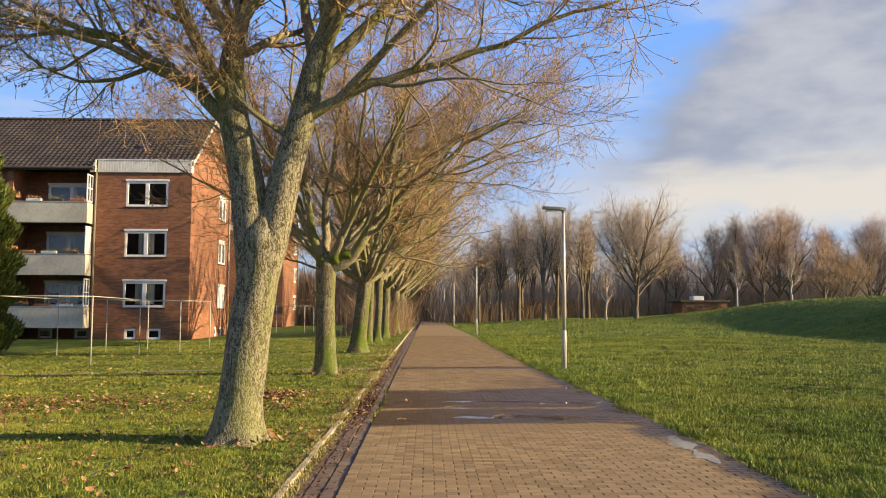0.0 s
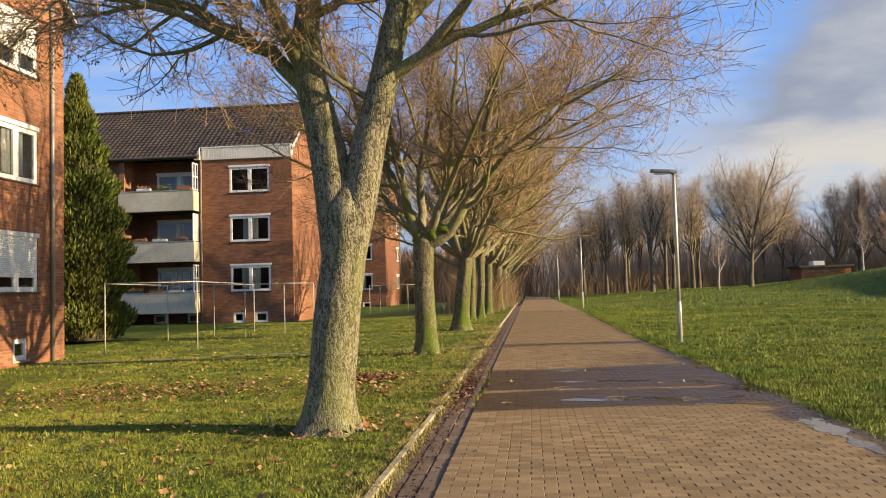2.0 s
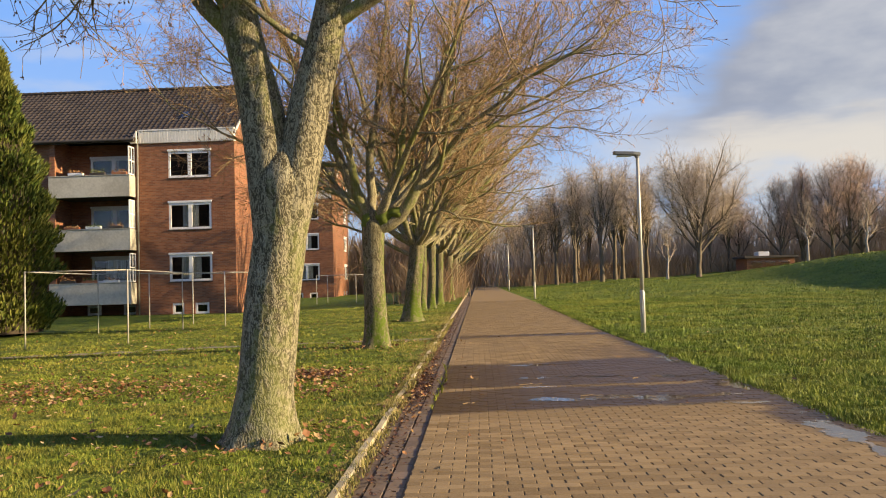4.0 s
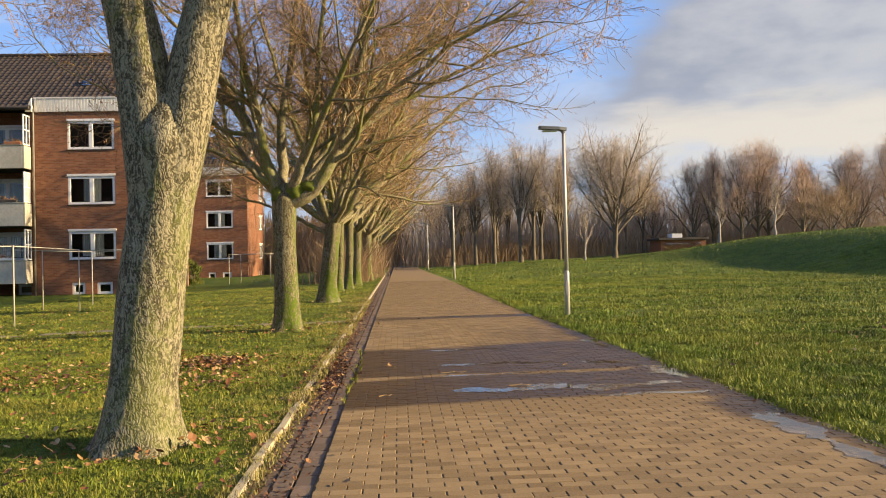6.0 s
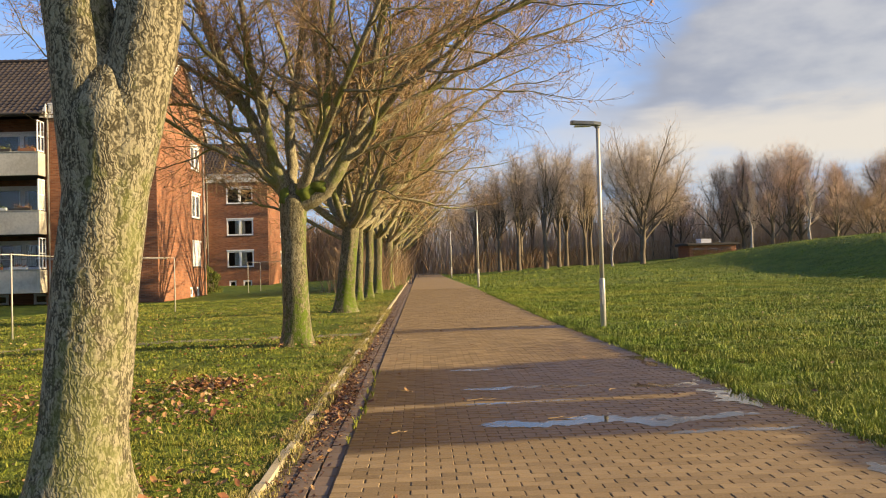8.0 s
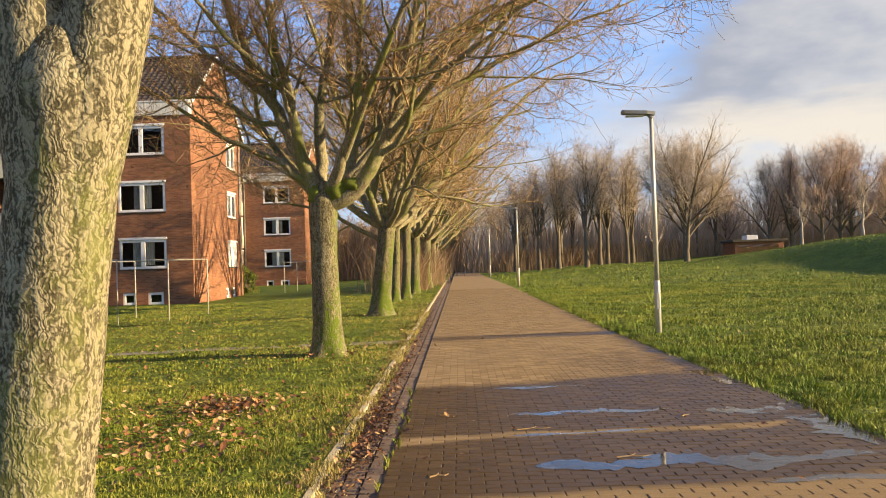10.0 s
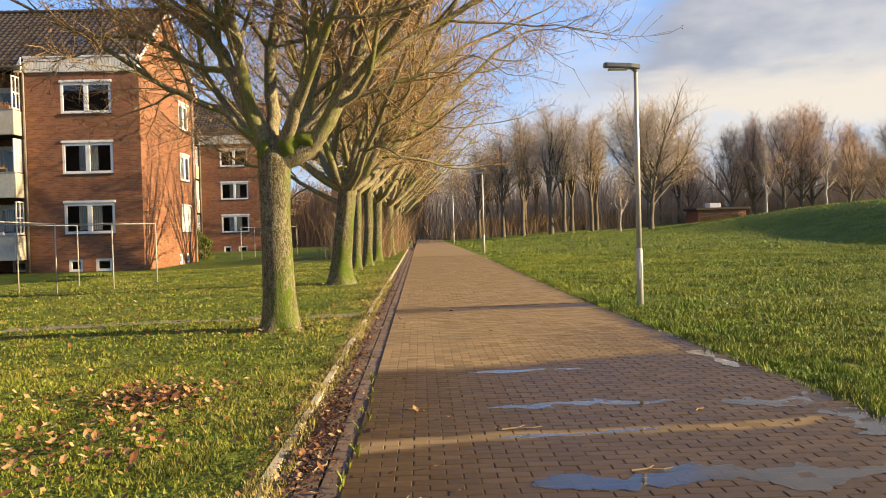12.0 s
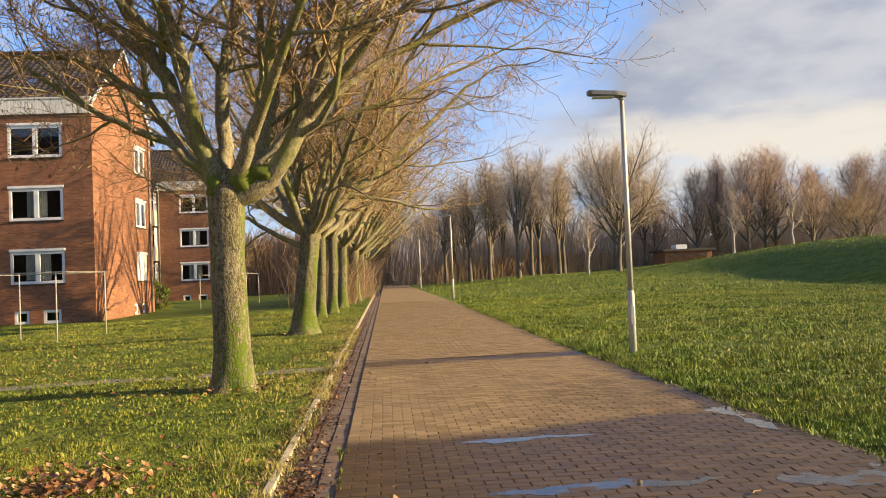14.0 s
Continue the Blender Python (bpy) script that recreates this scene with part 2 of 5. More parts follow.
def make_blade(name, a, b, c3):
    m = Mat(name)
    geo = m.t.nodes.new("ShaderNodeNewGeometry")
    isl = m.island()
    n1 = m.noise(0.35, 4, co=geo.outputs["Position"])
    tuft = m.noise(5.0, 3, co=geo.outputs["Position"])
    c = m.mix(isl, a, b)
    shade_patch = m.noise(1.5, 4, 0.65, co=geo.outputs["Position"])
    # clump shade darkened in and sunlit clumps brightened in, by noise
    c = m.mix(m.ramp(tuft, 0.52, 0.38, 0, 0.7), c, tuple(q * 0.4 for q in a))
    c = m.mix(m.ramp(shade_patch, 0.54, 0.38, 0, 0.8), c, tuple(q * 0.28 for q in a))
    c = m.mix(m.ramp(tuft, 0.55, 0.72, 0, 0.5), c, c3)
    c = m.mix(m.ramp(m.math("MULTIPLY_ADD", isl, 0.25, n1), 0.5, 0.85, 0, 0.8), c, c3)
    m.b.inputs["Subsurface Weight"].default_value = 0.0
    return m.done(c, 0.6, spec=0.25)


def make_leaf():
    m = Mat("dead_leaf")
    isl = m.island()
    r = m.t.nodes.new("ShaderNodeValToRGB")
    e = r.color_ramp.elements
    e[0].color, e[1].color = (0.09, 0.035, 0.015, 1), (0.5, 0.36, 0.18, 1)
    for pos, col in ((0.35, (0.2, 0.075, 0.025, 1)), (0.7, (0.36, 0.2, 0.075, 1))):
        k = e.new(pos)
        k.color = col
    m.link(isl, r.inputs[0])
    return m.done(r.outputs[0], 0.65)


def make_water():
    m = Mat("puddle_water")
    m.bump(m.noise(9, 3), 0.03, 0.01)
    m.b.inputs["Transmission Weight"].default_value = 1.0
    m.b.inputs["IOR"].default_value = 1.33
    return m.done((0.75, 0.72, 0.68), 0.04)


def make_glass():
    m = Mat("window_glass")
    m.bump(m.noise(0.7, 2), 0.04, 0.02)
    m.b.inputs["Transmission Weight"].default_value = 1.0
    m.b.inputs["IOR"].default_value = 1.5
    return m.done((0.86, 0.9, 0.9), 0.02)


BRICK = make_brick()
BARK = make_bark("bark", (0.05, 0.043, 0.025), (0.265, 0.238, 0.158), (0.145, 0.165, 0.04), 0.5)
BARK_MOSSY = make_bark("mossy_bark", (0.055, 0.047, 0.026), (0.215, 0.19, 0.115), (0.085, 0.125, 0.014), 1.0)
BARK_YOUNG = make_bark("young_bark", (0.115, 0.097, 0.055), (0.335, 0.295, 0.185), (0.16, 0.18, 0.042), 0.8, 1.4)
TWIG = plain("twig_bark", (0.245, 0.16, 0.072), (0.39, 0.268, 0.13), 2.0, 20.0, 0.85)
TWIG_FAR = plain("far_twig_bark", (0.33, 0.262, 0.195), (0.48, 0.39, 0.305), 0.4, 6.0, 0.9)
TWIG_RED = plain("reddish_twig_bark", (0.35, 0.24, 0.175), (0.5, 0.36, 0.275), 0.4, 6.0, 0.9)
TRUNK_FAR = plain("far_bark", (0.085, 0.068, 0.046), (0.175, 0.142, 0.1), 1.0, 12.0, 0.9)
BIRCH = plain("birch_bark", (0.22, 0.195, 0.155), (0.38, 0.35, 0.3), 3.0, 18.0, 0.8)
MOSS = plain("moss", (0.075, 0.105, 0.012), (0.15, 0.18, 0.024), 9.0, 70.0, 0.95, 0.0, 0.8, 0.012)
SEED = plain("seed_cluster", (0.2, 0.1, 0.05), (0.34, 0.19, 0.1), 2.0, 20.0, 0.8)
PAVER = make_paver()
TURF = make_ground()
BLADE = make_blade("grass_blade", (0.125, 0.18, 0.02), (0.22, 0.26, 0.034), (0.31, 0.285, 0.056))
LEAF = make_leaf()
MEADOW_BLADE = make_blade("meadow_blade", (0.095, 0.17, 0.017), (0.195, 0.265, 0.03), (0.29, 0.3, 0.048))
DRY_BLADE = make_blade("dry_grass_blade", (0.16, 0.17, 0.035), (0.34, 0.28, 0.09), (0.42, 0.34, 0.13))
SLAB = plain("sunken_slab", (0.13, 0.12, 0.08), (0.22, 0.2, 0.14), 1.2, 30.0, 0.9)
GLASS = make_glass()
WATER = make_water()
SAND = plain("joint_sand", (0.07, 0.052, 0.03), (0.13, 0.1, 0.06), 2.0, 50.0, 0.95)
LEAF_WET = plain("wet_leaf", (0.05, 0.022, 0.012), (0.15, 0.07, 0.03), 9.0, 60.0, 0.5)
WHITE = plain("white_frame", (0.8, 0.79, 0.76), (0.88, 0.87, 0.84), 2.0, 30.0, 0.45)
CREAM = plain("parapet_render", (0.42, 0.39, 0.31), (0.6, 0.57, 0.47), 0.8, 9.0, 0.8)
FASCIA = plain("fascia_panel", (0.62, 0.6, 0.54), (0.78, 0.76, 0.7), 1.0, 14.0, 0.6)
TILE = plain("roof_tile", (0.028, 0.02, 0.014), (0.068, 0.05, 0.035), 0.9, 14.0, 0.75)
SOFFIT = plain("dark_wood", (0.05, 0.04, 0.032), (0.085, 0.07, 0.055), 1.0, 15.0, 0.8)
ZINC = plain("weathered_zinc", (0.3, 0.29, 0.27), (0.42, 0.41, 0.38), 2.0, 25.0, 0.5, 0.5)
STEEL = plain("galvanised_steel", (0.42, 0.42, 0.39), (0.58, 0.57, 0.52), 1.5, 30.0, 0.5, 0.35)
LAMP_HEAD = plain("grey_lamp_paint", (0.2, 0.21, 0.21), (0.29, 0.3, 0.3), 2.0, 30.0, 0.45, 0.2)
LENS = plain("lamp_lens", (0.55, 0.55, 0.52), (0.65, 0.65, 0.6), 5.0, 60.0, 0.2)
POST = plain("pale_post_paint", (0.36, 0.35, 0.3), (0.5, 0.48, 0.42), 1.5, 30.0, 0.6)
KERB = plain("kerb_concrete", (0.33, 0.27, 0.16), (0.5, 0.43, 0.28), 1.2, 45.0, 0.9, 0.0, 0.5, 0.006)
CLINKER = Mat("clinker")
CLINKER = CLINKER.done(CLINKER.mix(CLINKER.ramp(CLINKER.noise(30, 4), 0.3, 0.8), CLINKER.mix(CLINKER.island(), (0.12, 0.078, 0.05), (0.22, 0.15, 0.1)), (0.13, 0.1, 0.075)), 0.75)
SOIL_AND_SHADE = plain("dark_soil_and_shade", (0.035, 0.026, 0.017), (0.075, 0.055, 0.035), 1.5, 40.0, 0.95, 0.0, 0.6, 0.01)
CURTAIN = plain("net_curtain", (0.45, 0.44, 0.4), (0.6, 0.58, 0.53), 3.0, 30.0, 0.9)
CONIFER = make_blade("conifer_spray", (0.05, 0.09, 0.018), (0.12, 0.165, 0.03), (0.19, 0.19, 0.04))
HEDGE = plain("brush", (0.27, 0.18, 0.105), (0.4, 0.28, 0.165), 0.6, 6.0, 0.9)
TERRACOTTA = plain("terracotta", (0.3, 0.11, 0.05), (0.4, 0.17, 0.08), 2.0, 30.0, 0.8)


# ---------------------------------------------------------------- mesh helpers
class Geo:
    """Collects vertices and faces."""

    def __init__(self):
        self.v, self.f = [], []

    def box(self, x0, x1, y0, y1, z0, z1, b=0.0):
        lo, hi, k = (x0, y0, z0), (x1, y1, z1), len(self.v)
        if b <= 0:
            for i in range(8):
                self.v.append(tuple((hi if i >> a & 1 else lo)[a] for a in range(3)))
            for q in ((0, 2, 3, 1), (4, 5, 7, 6), (0, 1, 5, 4), (2, 6, 7, 3), (0, 4, 6, 2), (1, 3, 7, 5)):
                self.f.append(tuple(k + j for j in q))
            return self
        idx = {}
        for i in range(8):
            for a in range(3):
                p = [(hi[c] if i >> c & 1 else lo[c]) + (0 if c == a else (-b if i >> c & 1 else b)) for c in range(3)]
                idx[i, a] = len(self.v)
                self.v.append(tuple(p))
        for a in range(3):
            u, w = (a + 1) % 3, (a + 2) % 3
            for s in (0, 1):
                q = [idx[(s << a) | (p << u) | (r << w), a] for p, r in ((0, 0), (1, 0), (1, 1), (0, 1))]
                self.f.append(tuple(q if s else q[::-1]))
            for p in (0, 1):
                for r in (0, 1):
                    i, j = (p << u) | (r << w), (p << u) | (r << w) | (1 << a)
                    q = [idx[i, u], idx[j, u], idx[j, w], idx[i, w]]
                    self.f.append(tuple(q if p != r else q[::-1]))
        for i in range(8):
            q = [idx[i, 0], idx[i, 1], idx[i, 2]]
            self.f.append(tuple(q if bin(i).count("1") % 2 else q[::-1]))
        return self

    def tube(self, pts, radii, sides=8, cap=True):
        k, n = len(self.v), len(pts)
        for i, p in enumerate(pts):
            t = (Vector(pts[min(i + 1, n - 1)]) - Vector(pts[max(i - 1, 0)])).normalized()
            u = t.cross(Vector((0, 1, 0)) if abs(t.y) < 0.9 else Vector((1, 0, 0))).normalized()
            w = t.cross(u)
            for s in range(sides):
                a = 2 * math.pi * s / sides
                self.v.append(tuple(Vector(p) + (u * math.cos(a) + w * math.sin(a)) * radii[i]))
        for i in range(n - 1):
            for s in range(sides):
                a, b = k + i * sides + s, k + i * sides + (s + 1) % sides
                self.f.append((a, b, b + sides, a + sides))
        if cap:
            self.f.append(tuple(k + s for s in range(sides))[::-1])
            self.f.append(tuple(k + (n - 1) * sides + s for s in range(sides)))
        return self

    def poly(self, pts, depth):
        """A prism: an outline and the way by which it is pushed out."""
        k, n = len(self.v), len(pts)
        self.v += [tuple(p) for p in pts] + [tuple(Vector(p) + Vector(depth)) for p in pts]
        self.f.append(tuple(range(k, k + n))[::-1])
        self.f.append(tuple(range(k + n, k + 2 * n)))
        for i in range(n):
            j = (i + 1) % n
            self.f.append((k + i, k + j, k + n + j, k + n + i))
        return self

    def mesh(self, name, material, smooth=False, fix=True):
        me = bpy.data.meshes.new(name)
        me.from_pydata(self.v, [], self.f)
        if fix:
            bm = bmesh.new()
            bm.from_mesh(me)
            bmesh.ops.recalc_face_normals(bm, faces=bm.faces)
            bm.to_mesh(me)
            bm.free()
        if smooth:
            me.polygons.foreach_set("use_smooth", [True] * len(me.polygons))
        me.materials.append(material)
        return me


def part(name, geo, material, parent, label="", smooth=False):
    ob = new(name, geo.mesh(name, material, smooth) if isinstance(geo, Geo) else geo)
    ob.parent = parent
    return tagged(ob, label)


def thing(name, at, label, category, group="", kind=""):
    ob = new(name)
    ob.location = at
    ob.empty_display_size = 0.2
    return tagged(ob, label, category, group, kind)


def array_mesh(name, verts, faces, material, smooth=False):
    me = bpy.data.meshes.new(name)
    me.from_pydata(verts.tolist(), [], faces.tolist())
    if smooth:
        me.polygons.foreach_set("use_smooth", [True] * len(me.polygons))
    me.materials.append(material)
    return me


# ---------------------------------------------------------------- lie of the land
def sstep(a, b, v):
    t = min(1.0, max(0.0, (v - a) / (b - a)))
    return t * t * (3 - 2 * t)


def road_z(y):
    return 0.004 * max(0.0, min(y, 130) - 9)


def road_right(y):
    """The road's edge on the meadow side: it draws in slowly."""
    return 4.4 - 0.38 * sstep(8, 26, y) - 0.8 * sstep(24, 95, y)


def land(x, y):
    z = road_z(y)
    if x < 0:
        z -= 0.22 * sstep(-2, -12, x)
        z += 0.05 * noise.noise((x * 0.15, y * 0.15, 0)) * sstep(-1, -5, x)
    else:
        d = x - road_right(y)
        z += 0.62 * sstep(1, 14, d) * sstep(34, 80, y)
        # a long bank whose steep side looks at the path
        z += 2.35 * sstep(20.3, 31.0, x) * sstep(12, 30, y) * (1 - 0.8 * sstep(50, 98, y))
        z += 0.06 * noise.noise((x * 0.12, y * 0.12, 3)) * sstep(1, 6, d)
    return z


def spread(a, b, n, power=1.0):
    return [a + (b - a) * (i / n) ** power for i in range(n + 1)]


rows_y = [-60, -20, -5] + spread(0, 30, 60) + spread(30.5, 110, 80) + [120, 140, 180, 260, 420, 800, 1500]
left_x = [-1500, -700, -350, -200, -120] + spread(-80, -12, 24) + spread(-11.5, -0.4, 24) + [-0.2, -0.065]
road_s = [(-0.06, 0), (0.0, 0), (0.41, 0), (0.415, 0.0), (0.0, 0.5), (0.0, 0.75), (-0.005, 1)]
right_d = [0.0, 0.2, 0.5] + spread(1, 20, 26) + spread(21, 75, 46) + [90, 120, 200, 350, 700, 1500]
gv, gf = [], []
for y in rows_y:
    for x in left_x:
        gv.append((x, y, land(x, y)))
    for off, s in road_s:
        gv.append((off + s * road_right(y), y, road_z(y) - (0.007 if s > 0.2 or off == 0.415 else 0.075)))
    for d in right_d:
        x = road_right(y) + d
        gv.append((x, y, land(x, y) + (0.0 if d > 0 else -0.012)))
wide = len(left_x) + len(road_s) + len(right_d)
for i in range(len(rows_y) - 1):
    for j in range(wide - 1):
        a = i * wide + j
        gf.append((a, a + 1, a + wide + 1, a + wide))
ground_mesh = array_mesh("ground", np.array(gv), np.array(gf), TURF, True)
ground_mesh.materials.append(SOIL_AND_SHADE)
ground_mesh.materials.append(SAND)
first, last = len(left_x) - 1, len(left_x) + len(road_s)
idx = [(2 if k % (wide - 1) > first + 3 else 1) if first <= k % (wide - 1) < last else 0 for k in range(len(gf))]
ground_mesh.polygons.foreach_set("material_index", idx)
ground = tagged(new("ground", ground_mesh), "short winter lawn with a low mound on the meadow", "lawn", kind="structure")

# ---------------------------------------------------------------- road
rng = np.random.default_rng(5)
road = tagged(new("road"), "footpath of brown concrete blocks, wet in a band", "path", kind="structure")
BX, BY = 0.2, 0.1
JOINT = 0.0065


def block_mesh():
    g = Geo()
    g.box(JOINT / 2, BX - JOINT / 2, JOINT / 2, BY - JOINT / 2, -0.06, 0.0, 0.004)
    return g


unit = block_mesh()
unit_v, unit_f = np.array(unit.v), [f for f in unit.f]
low = Geo().box(JOINT / 2, BX - JOINT / 2, JOINT / 2, BY - JOINT / 2, -0.03, 0.0)
low_v, low_f = np.array(low.v), low.f[1:]
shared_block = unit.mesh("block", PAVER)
road_v, road_q, road_t = [], [], []
count = 0
near_blocks = []
lines = int((48 - 3.5) / BY)
for i in range(lines):
    y = 3.5 + i * BY
    x = 0.43 - (BX / 2 if i % 2 else 0)
    end = road_right(y) - 0.02 + 0.05 * noise.noise((y * 2, 0, 0))
    while x < end:
        x0, x1 = max(x, 0.43), min(x + BX, end)
        if x1 - x0 > 0.03:
            z = road_z(y) + 0.004 * noise.noise((x * 0.8, y * 0.8, 7)) + rng.uniform(-0.0016, 0.0016)
            tilt = rng.uniform(-0.01, 0.01)
            if 10.0 <= y < 11.3 and 0.6 < x and x + BX < 3.9 and len(near_blocks) < 230:
                near_blocks.append((x, y, z, tilt))
            else:
                v = (unit_v if y < 17 else low_v).copy()
                v[:, 0] = x0 + (v[:, 0]) * (x1 - x0) / BX
                v[:, 2] += z + tilt * (v[:, 0] - x0 - 0.1)
                v[:, 0] += 0.004 * noise.noise((x * 3, y * 3, 1)) + rng.uniform(-0.002, 0.002)
                v[:, 1] += y + 0.006 * noise.noise((x * 1.1, y * 0.6, 4)) + rng.uniform(-0.002, 0.002)
                k = count
                count += len(v)
                road_v.append(v)
                for f in (unit_f if y < 17 else low_f):
                    road_q.append(tuple(k + c for c in f))
        x += BX
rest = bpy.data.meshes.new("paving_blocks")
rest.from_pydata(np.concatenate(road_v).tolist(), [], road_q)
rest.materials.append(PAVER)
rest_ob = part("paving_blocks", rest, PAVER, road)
tagged(rest_ob, kind="stuff")
# the far stretch, where blocks run together
g = Geo()
far_y = spread(48.0, 150, 20)
for y in far_y:
    g.v += [(0.43, y, road_z(y)), (road_right(y), y, road_z(y))]
for i in range(len(far_y) - 1):
    g.f.append((2 * i, 2 * i + 1, 2 * i + 3, 2 * i + 2))
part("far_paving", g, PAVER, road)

# gutter: three lines of clinker along the kerb
gutter = tagged(new("gutter"), "dark clinker gutter strip full of wet leaves", "gutter", kind="structure")
g = Geo()
for c in range(3):
    x0 = 0.005 + c * 0.14
    y = 3.5 + 0.08 * c
    while y < 60:
        L = 0.235
        dz = -0.018 + 0.006 * (c - 1) + rng.uniform(-0.004, 0.003)
        g.box(x0 + 0.006, x0 + 0.132, y, y + L - 0.012, road_z(y) - 0.07, road_z(y) + dz, 0.005)
        y += L
part("clinker", g, CLINKER, gutter)

# kerb: long concrete edging stones
kerb = tagged(new("kerb"), "narrow weathered concrete kerb edging", "kerb", kind="structure")
y = 2.5
while y < 70:
    L = 1.0
    g = Geo()
    g.box(-0.035, 0.035, -L / 2 + 0.004, L / 2 - 0.004, -0.2, 0.0, 0.008)
    s = part("kerb_stone", g, KERB, kerb)
    s.matrix_basis = pose(-0.035 + rng.uniform(-0.008, 0.008), y + L / 2, road_z(y) + 0.018 + rng.uniform(-0.012, 0.008), rng.uniform(-0.4, 0.4), rng.uniform(-3, 3), rng.uniform(-0.5, 0.5))
    y += L


# ---------------------------------------------------------------- houses
def window(parent, w, h, panes=2, curtain=False, shutter=0.0, box=True, name="window"):
    """A window whose outer plane is y = 0, looking to -y, from x = 0 to w and z = 0 to h."""
    ob = new(name)
    ob.parent = parent
    fw = 0.125
    g = Geo()
    g.box(0, fw, -0.02, 0.06, 0, h, 0.008).box(w - fw, w, -0.02, 0.06, 0, h, 0.008)
    g.box(fw, w - fw, -0.02, 0.06, 0, fw, 0.008).box(fw, w - fw, -0.02, 0.06, h - fw, h, 0.008)
    for i in range(1, panes):
        x = w * i / panes
        g.box(x - 0.105, x + 0.105, -0.025, 0.06, fw, h - fw, 0.008)
    part("frame", g, WHITE, ob)
    for i in range(panes):
        a, b = w * i / panes + 0.09, w * (i + 1) / panes - 0.09
        part("pane", Geo().box(a, b, 0.02, 0.03, fw, h - fw), GLASS, ob)
        if curtain:
            c = Geo()
            n = 14
            c0, c1 = (a, a + (b - a) * curtain) if i % 2 else (b - (b - a) * curtain, b)
            for k in range(n + 1):
                x = c0 + (c1 - c0) * k / n
                yy = 0.09 + 0.02 * math.sin(k * 1.9)
                c.v += [(x, yy, fw + 0.05), (x, yy, h - fw)]
            for k in range(n):
                c.f.append((2 * k, 2 * k + 2, 2 * k + 3, 2 * k + 1))
            part("curtain", c, CURTAIN, ob)
    if box:
        part("shutter_box", Geo().box(-0.04, w + 0.04, -0.075, 0.0, h + 0.002, h + 0.12, 0.01), WHITE, ob)
    if shutter > 0:
        n = int(h * shutter / 0.05)
        prof = []
        for k in range(n):
            z = h - k * 0.05
            prof += [(fw * 0.6, -0.03, z), (fw * 0.6, -0.045, z - 0.012), (fw * 0.6, -0.045, z - 0.038)]
        prof += [(fw * 0.6, -0.03, h - n * 0.05), (fw * 0.6, -0.022, h - n * 0.05), (fw * 0.6, -0.022, h)]
        c = Geo().poly(prof, (w - fw * 1.2, 0, 0))
        part("roller_shutter", c, WHITE, ob, "white roller shutter let down")
    part("sill", Geo().box(-0.06, w + 0.06, -0.09, 0.05, -0.055, -0.002, 0.01), SOFFIT if box else KERB, ob)
    return ob


def wall_with_holes(x0, x1, z0, z1, holes, t):
    """Wall in the plane y = 0 with thickness t, pieced round its openings."""
    g = Geo()
    xs = sorted({x0, x1, *[h[0] for h in holes], *[h[1] for h in holes]})
    zs = sorted({z0, z1, *[h[2] for h in holes], *[h[3] for h in holes]})
    solid = {}
    for i in range(len(xs) - 1):
        for j in range(len(zs) - 1):
            cx, cz = (xs[i] + xs[i + 1]) / 2, (zs[j] + zs[j + 1]) / 2
            solid[i, j] = not any(h[0] < cx < h[1] and h[2] < cz < h[3] for h in holes)
    for (i, j), s in solid.items():
        if not s:
            continue
        a, b, c, d = xs[i], xs[i + 1], zs[j], zs[j + 1]
        quads = [[(a, 0, c), (b, 0, c), (b, 0, d), (a, 0, d)], [(b, t, c), (a, t, c), (a, t, d), (b, t, d)]]
        if not solid.get((i - 1, j), False):
            quads.append([(a, t, c), (a, 0, c), (a, 0, d), (a, t, d)])
        if not solid.get((i + 1, j), False):
            quads.append([(b, 0, c), (b, t, c), (b, t, d), (b, 0, d)])
        if not solid.get((i, j - 1), False):
            quads.append([(a, t, c), (b, t, c), (b, 0, c), (a, 0, c)])
        if not solid.get((i, j + 1), False):
            quads.append([(a, 0, d), (b, 0, d), (b, t, d), (a, t, d)])
        for q in quads:
            k = len(g.v)
            g.v += q
            g.f.append((k, k + 1, k + 2, k + 3))
    return g


def planting(length, seed, at):
    """Window-box plants: a low bank of small leaves."""
    rn = random.Random(seed)
    g = Geo()
    for _ in range(70):
        p = Vector((at[0] + rn.random() * length, at[1] + rn.gauss(0, 0.06), at[2] + rn.uniform(0.0, 0.22) * (0.5 + 0.5 * math.sin(seed + rn.random() * 3))))
        a = Vector((rn.gauss(0, 1), rn.gauss(0, 1), rn.gauss(0.6, 0.7))).normalized() * rn.uniform(0.03, 0.07)
        b = a.orthogonal().normalized() * 0.025
        k = len(g.v)
        g.v += [tuple(p - a), tuple(p + b), tuple(p + a), tuple(p - b)]
        g.f.append((k, k + 1, k + 2, k + 3))
    return g


STOREY = 2.845
DEEP = 9.4


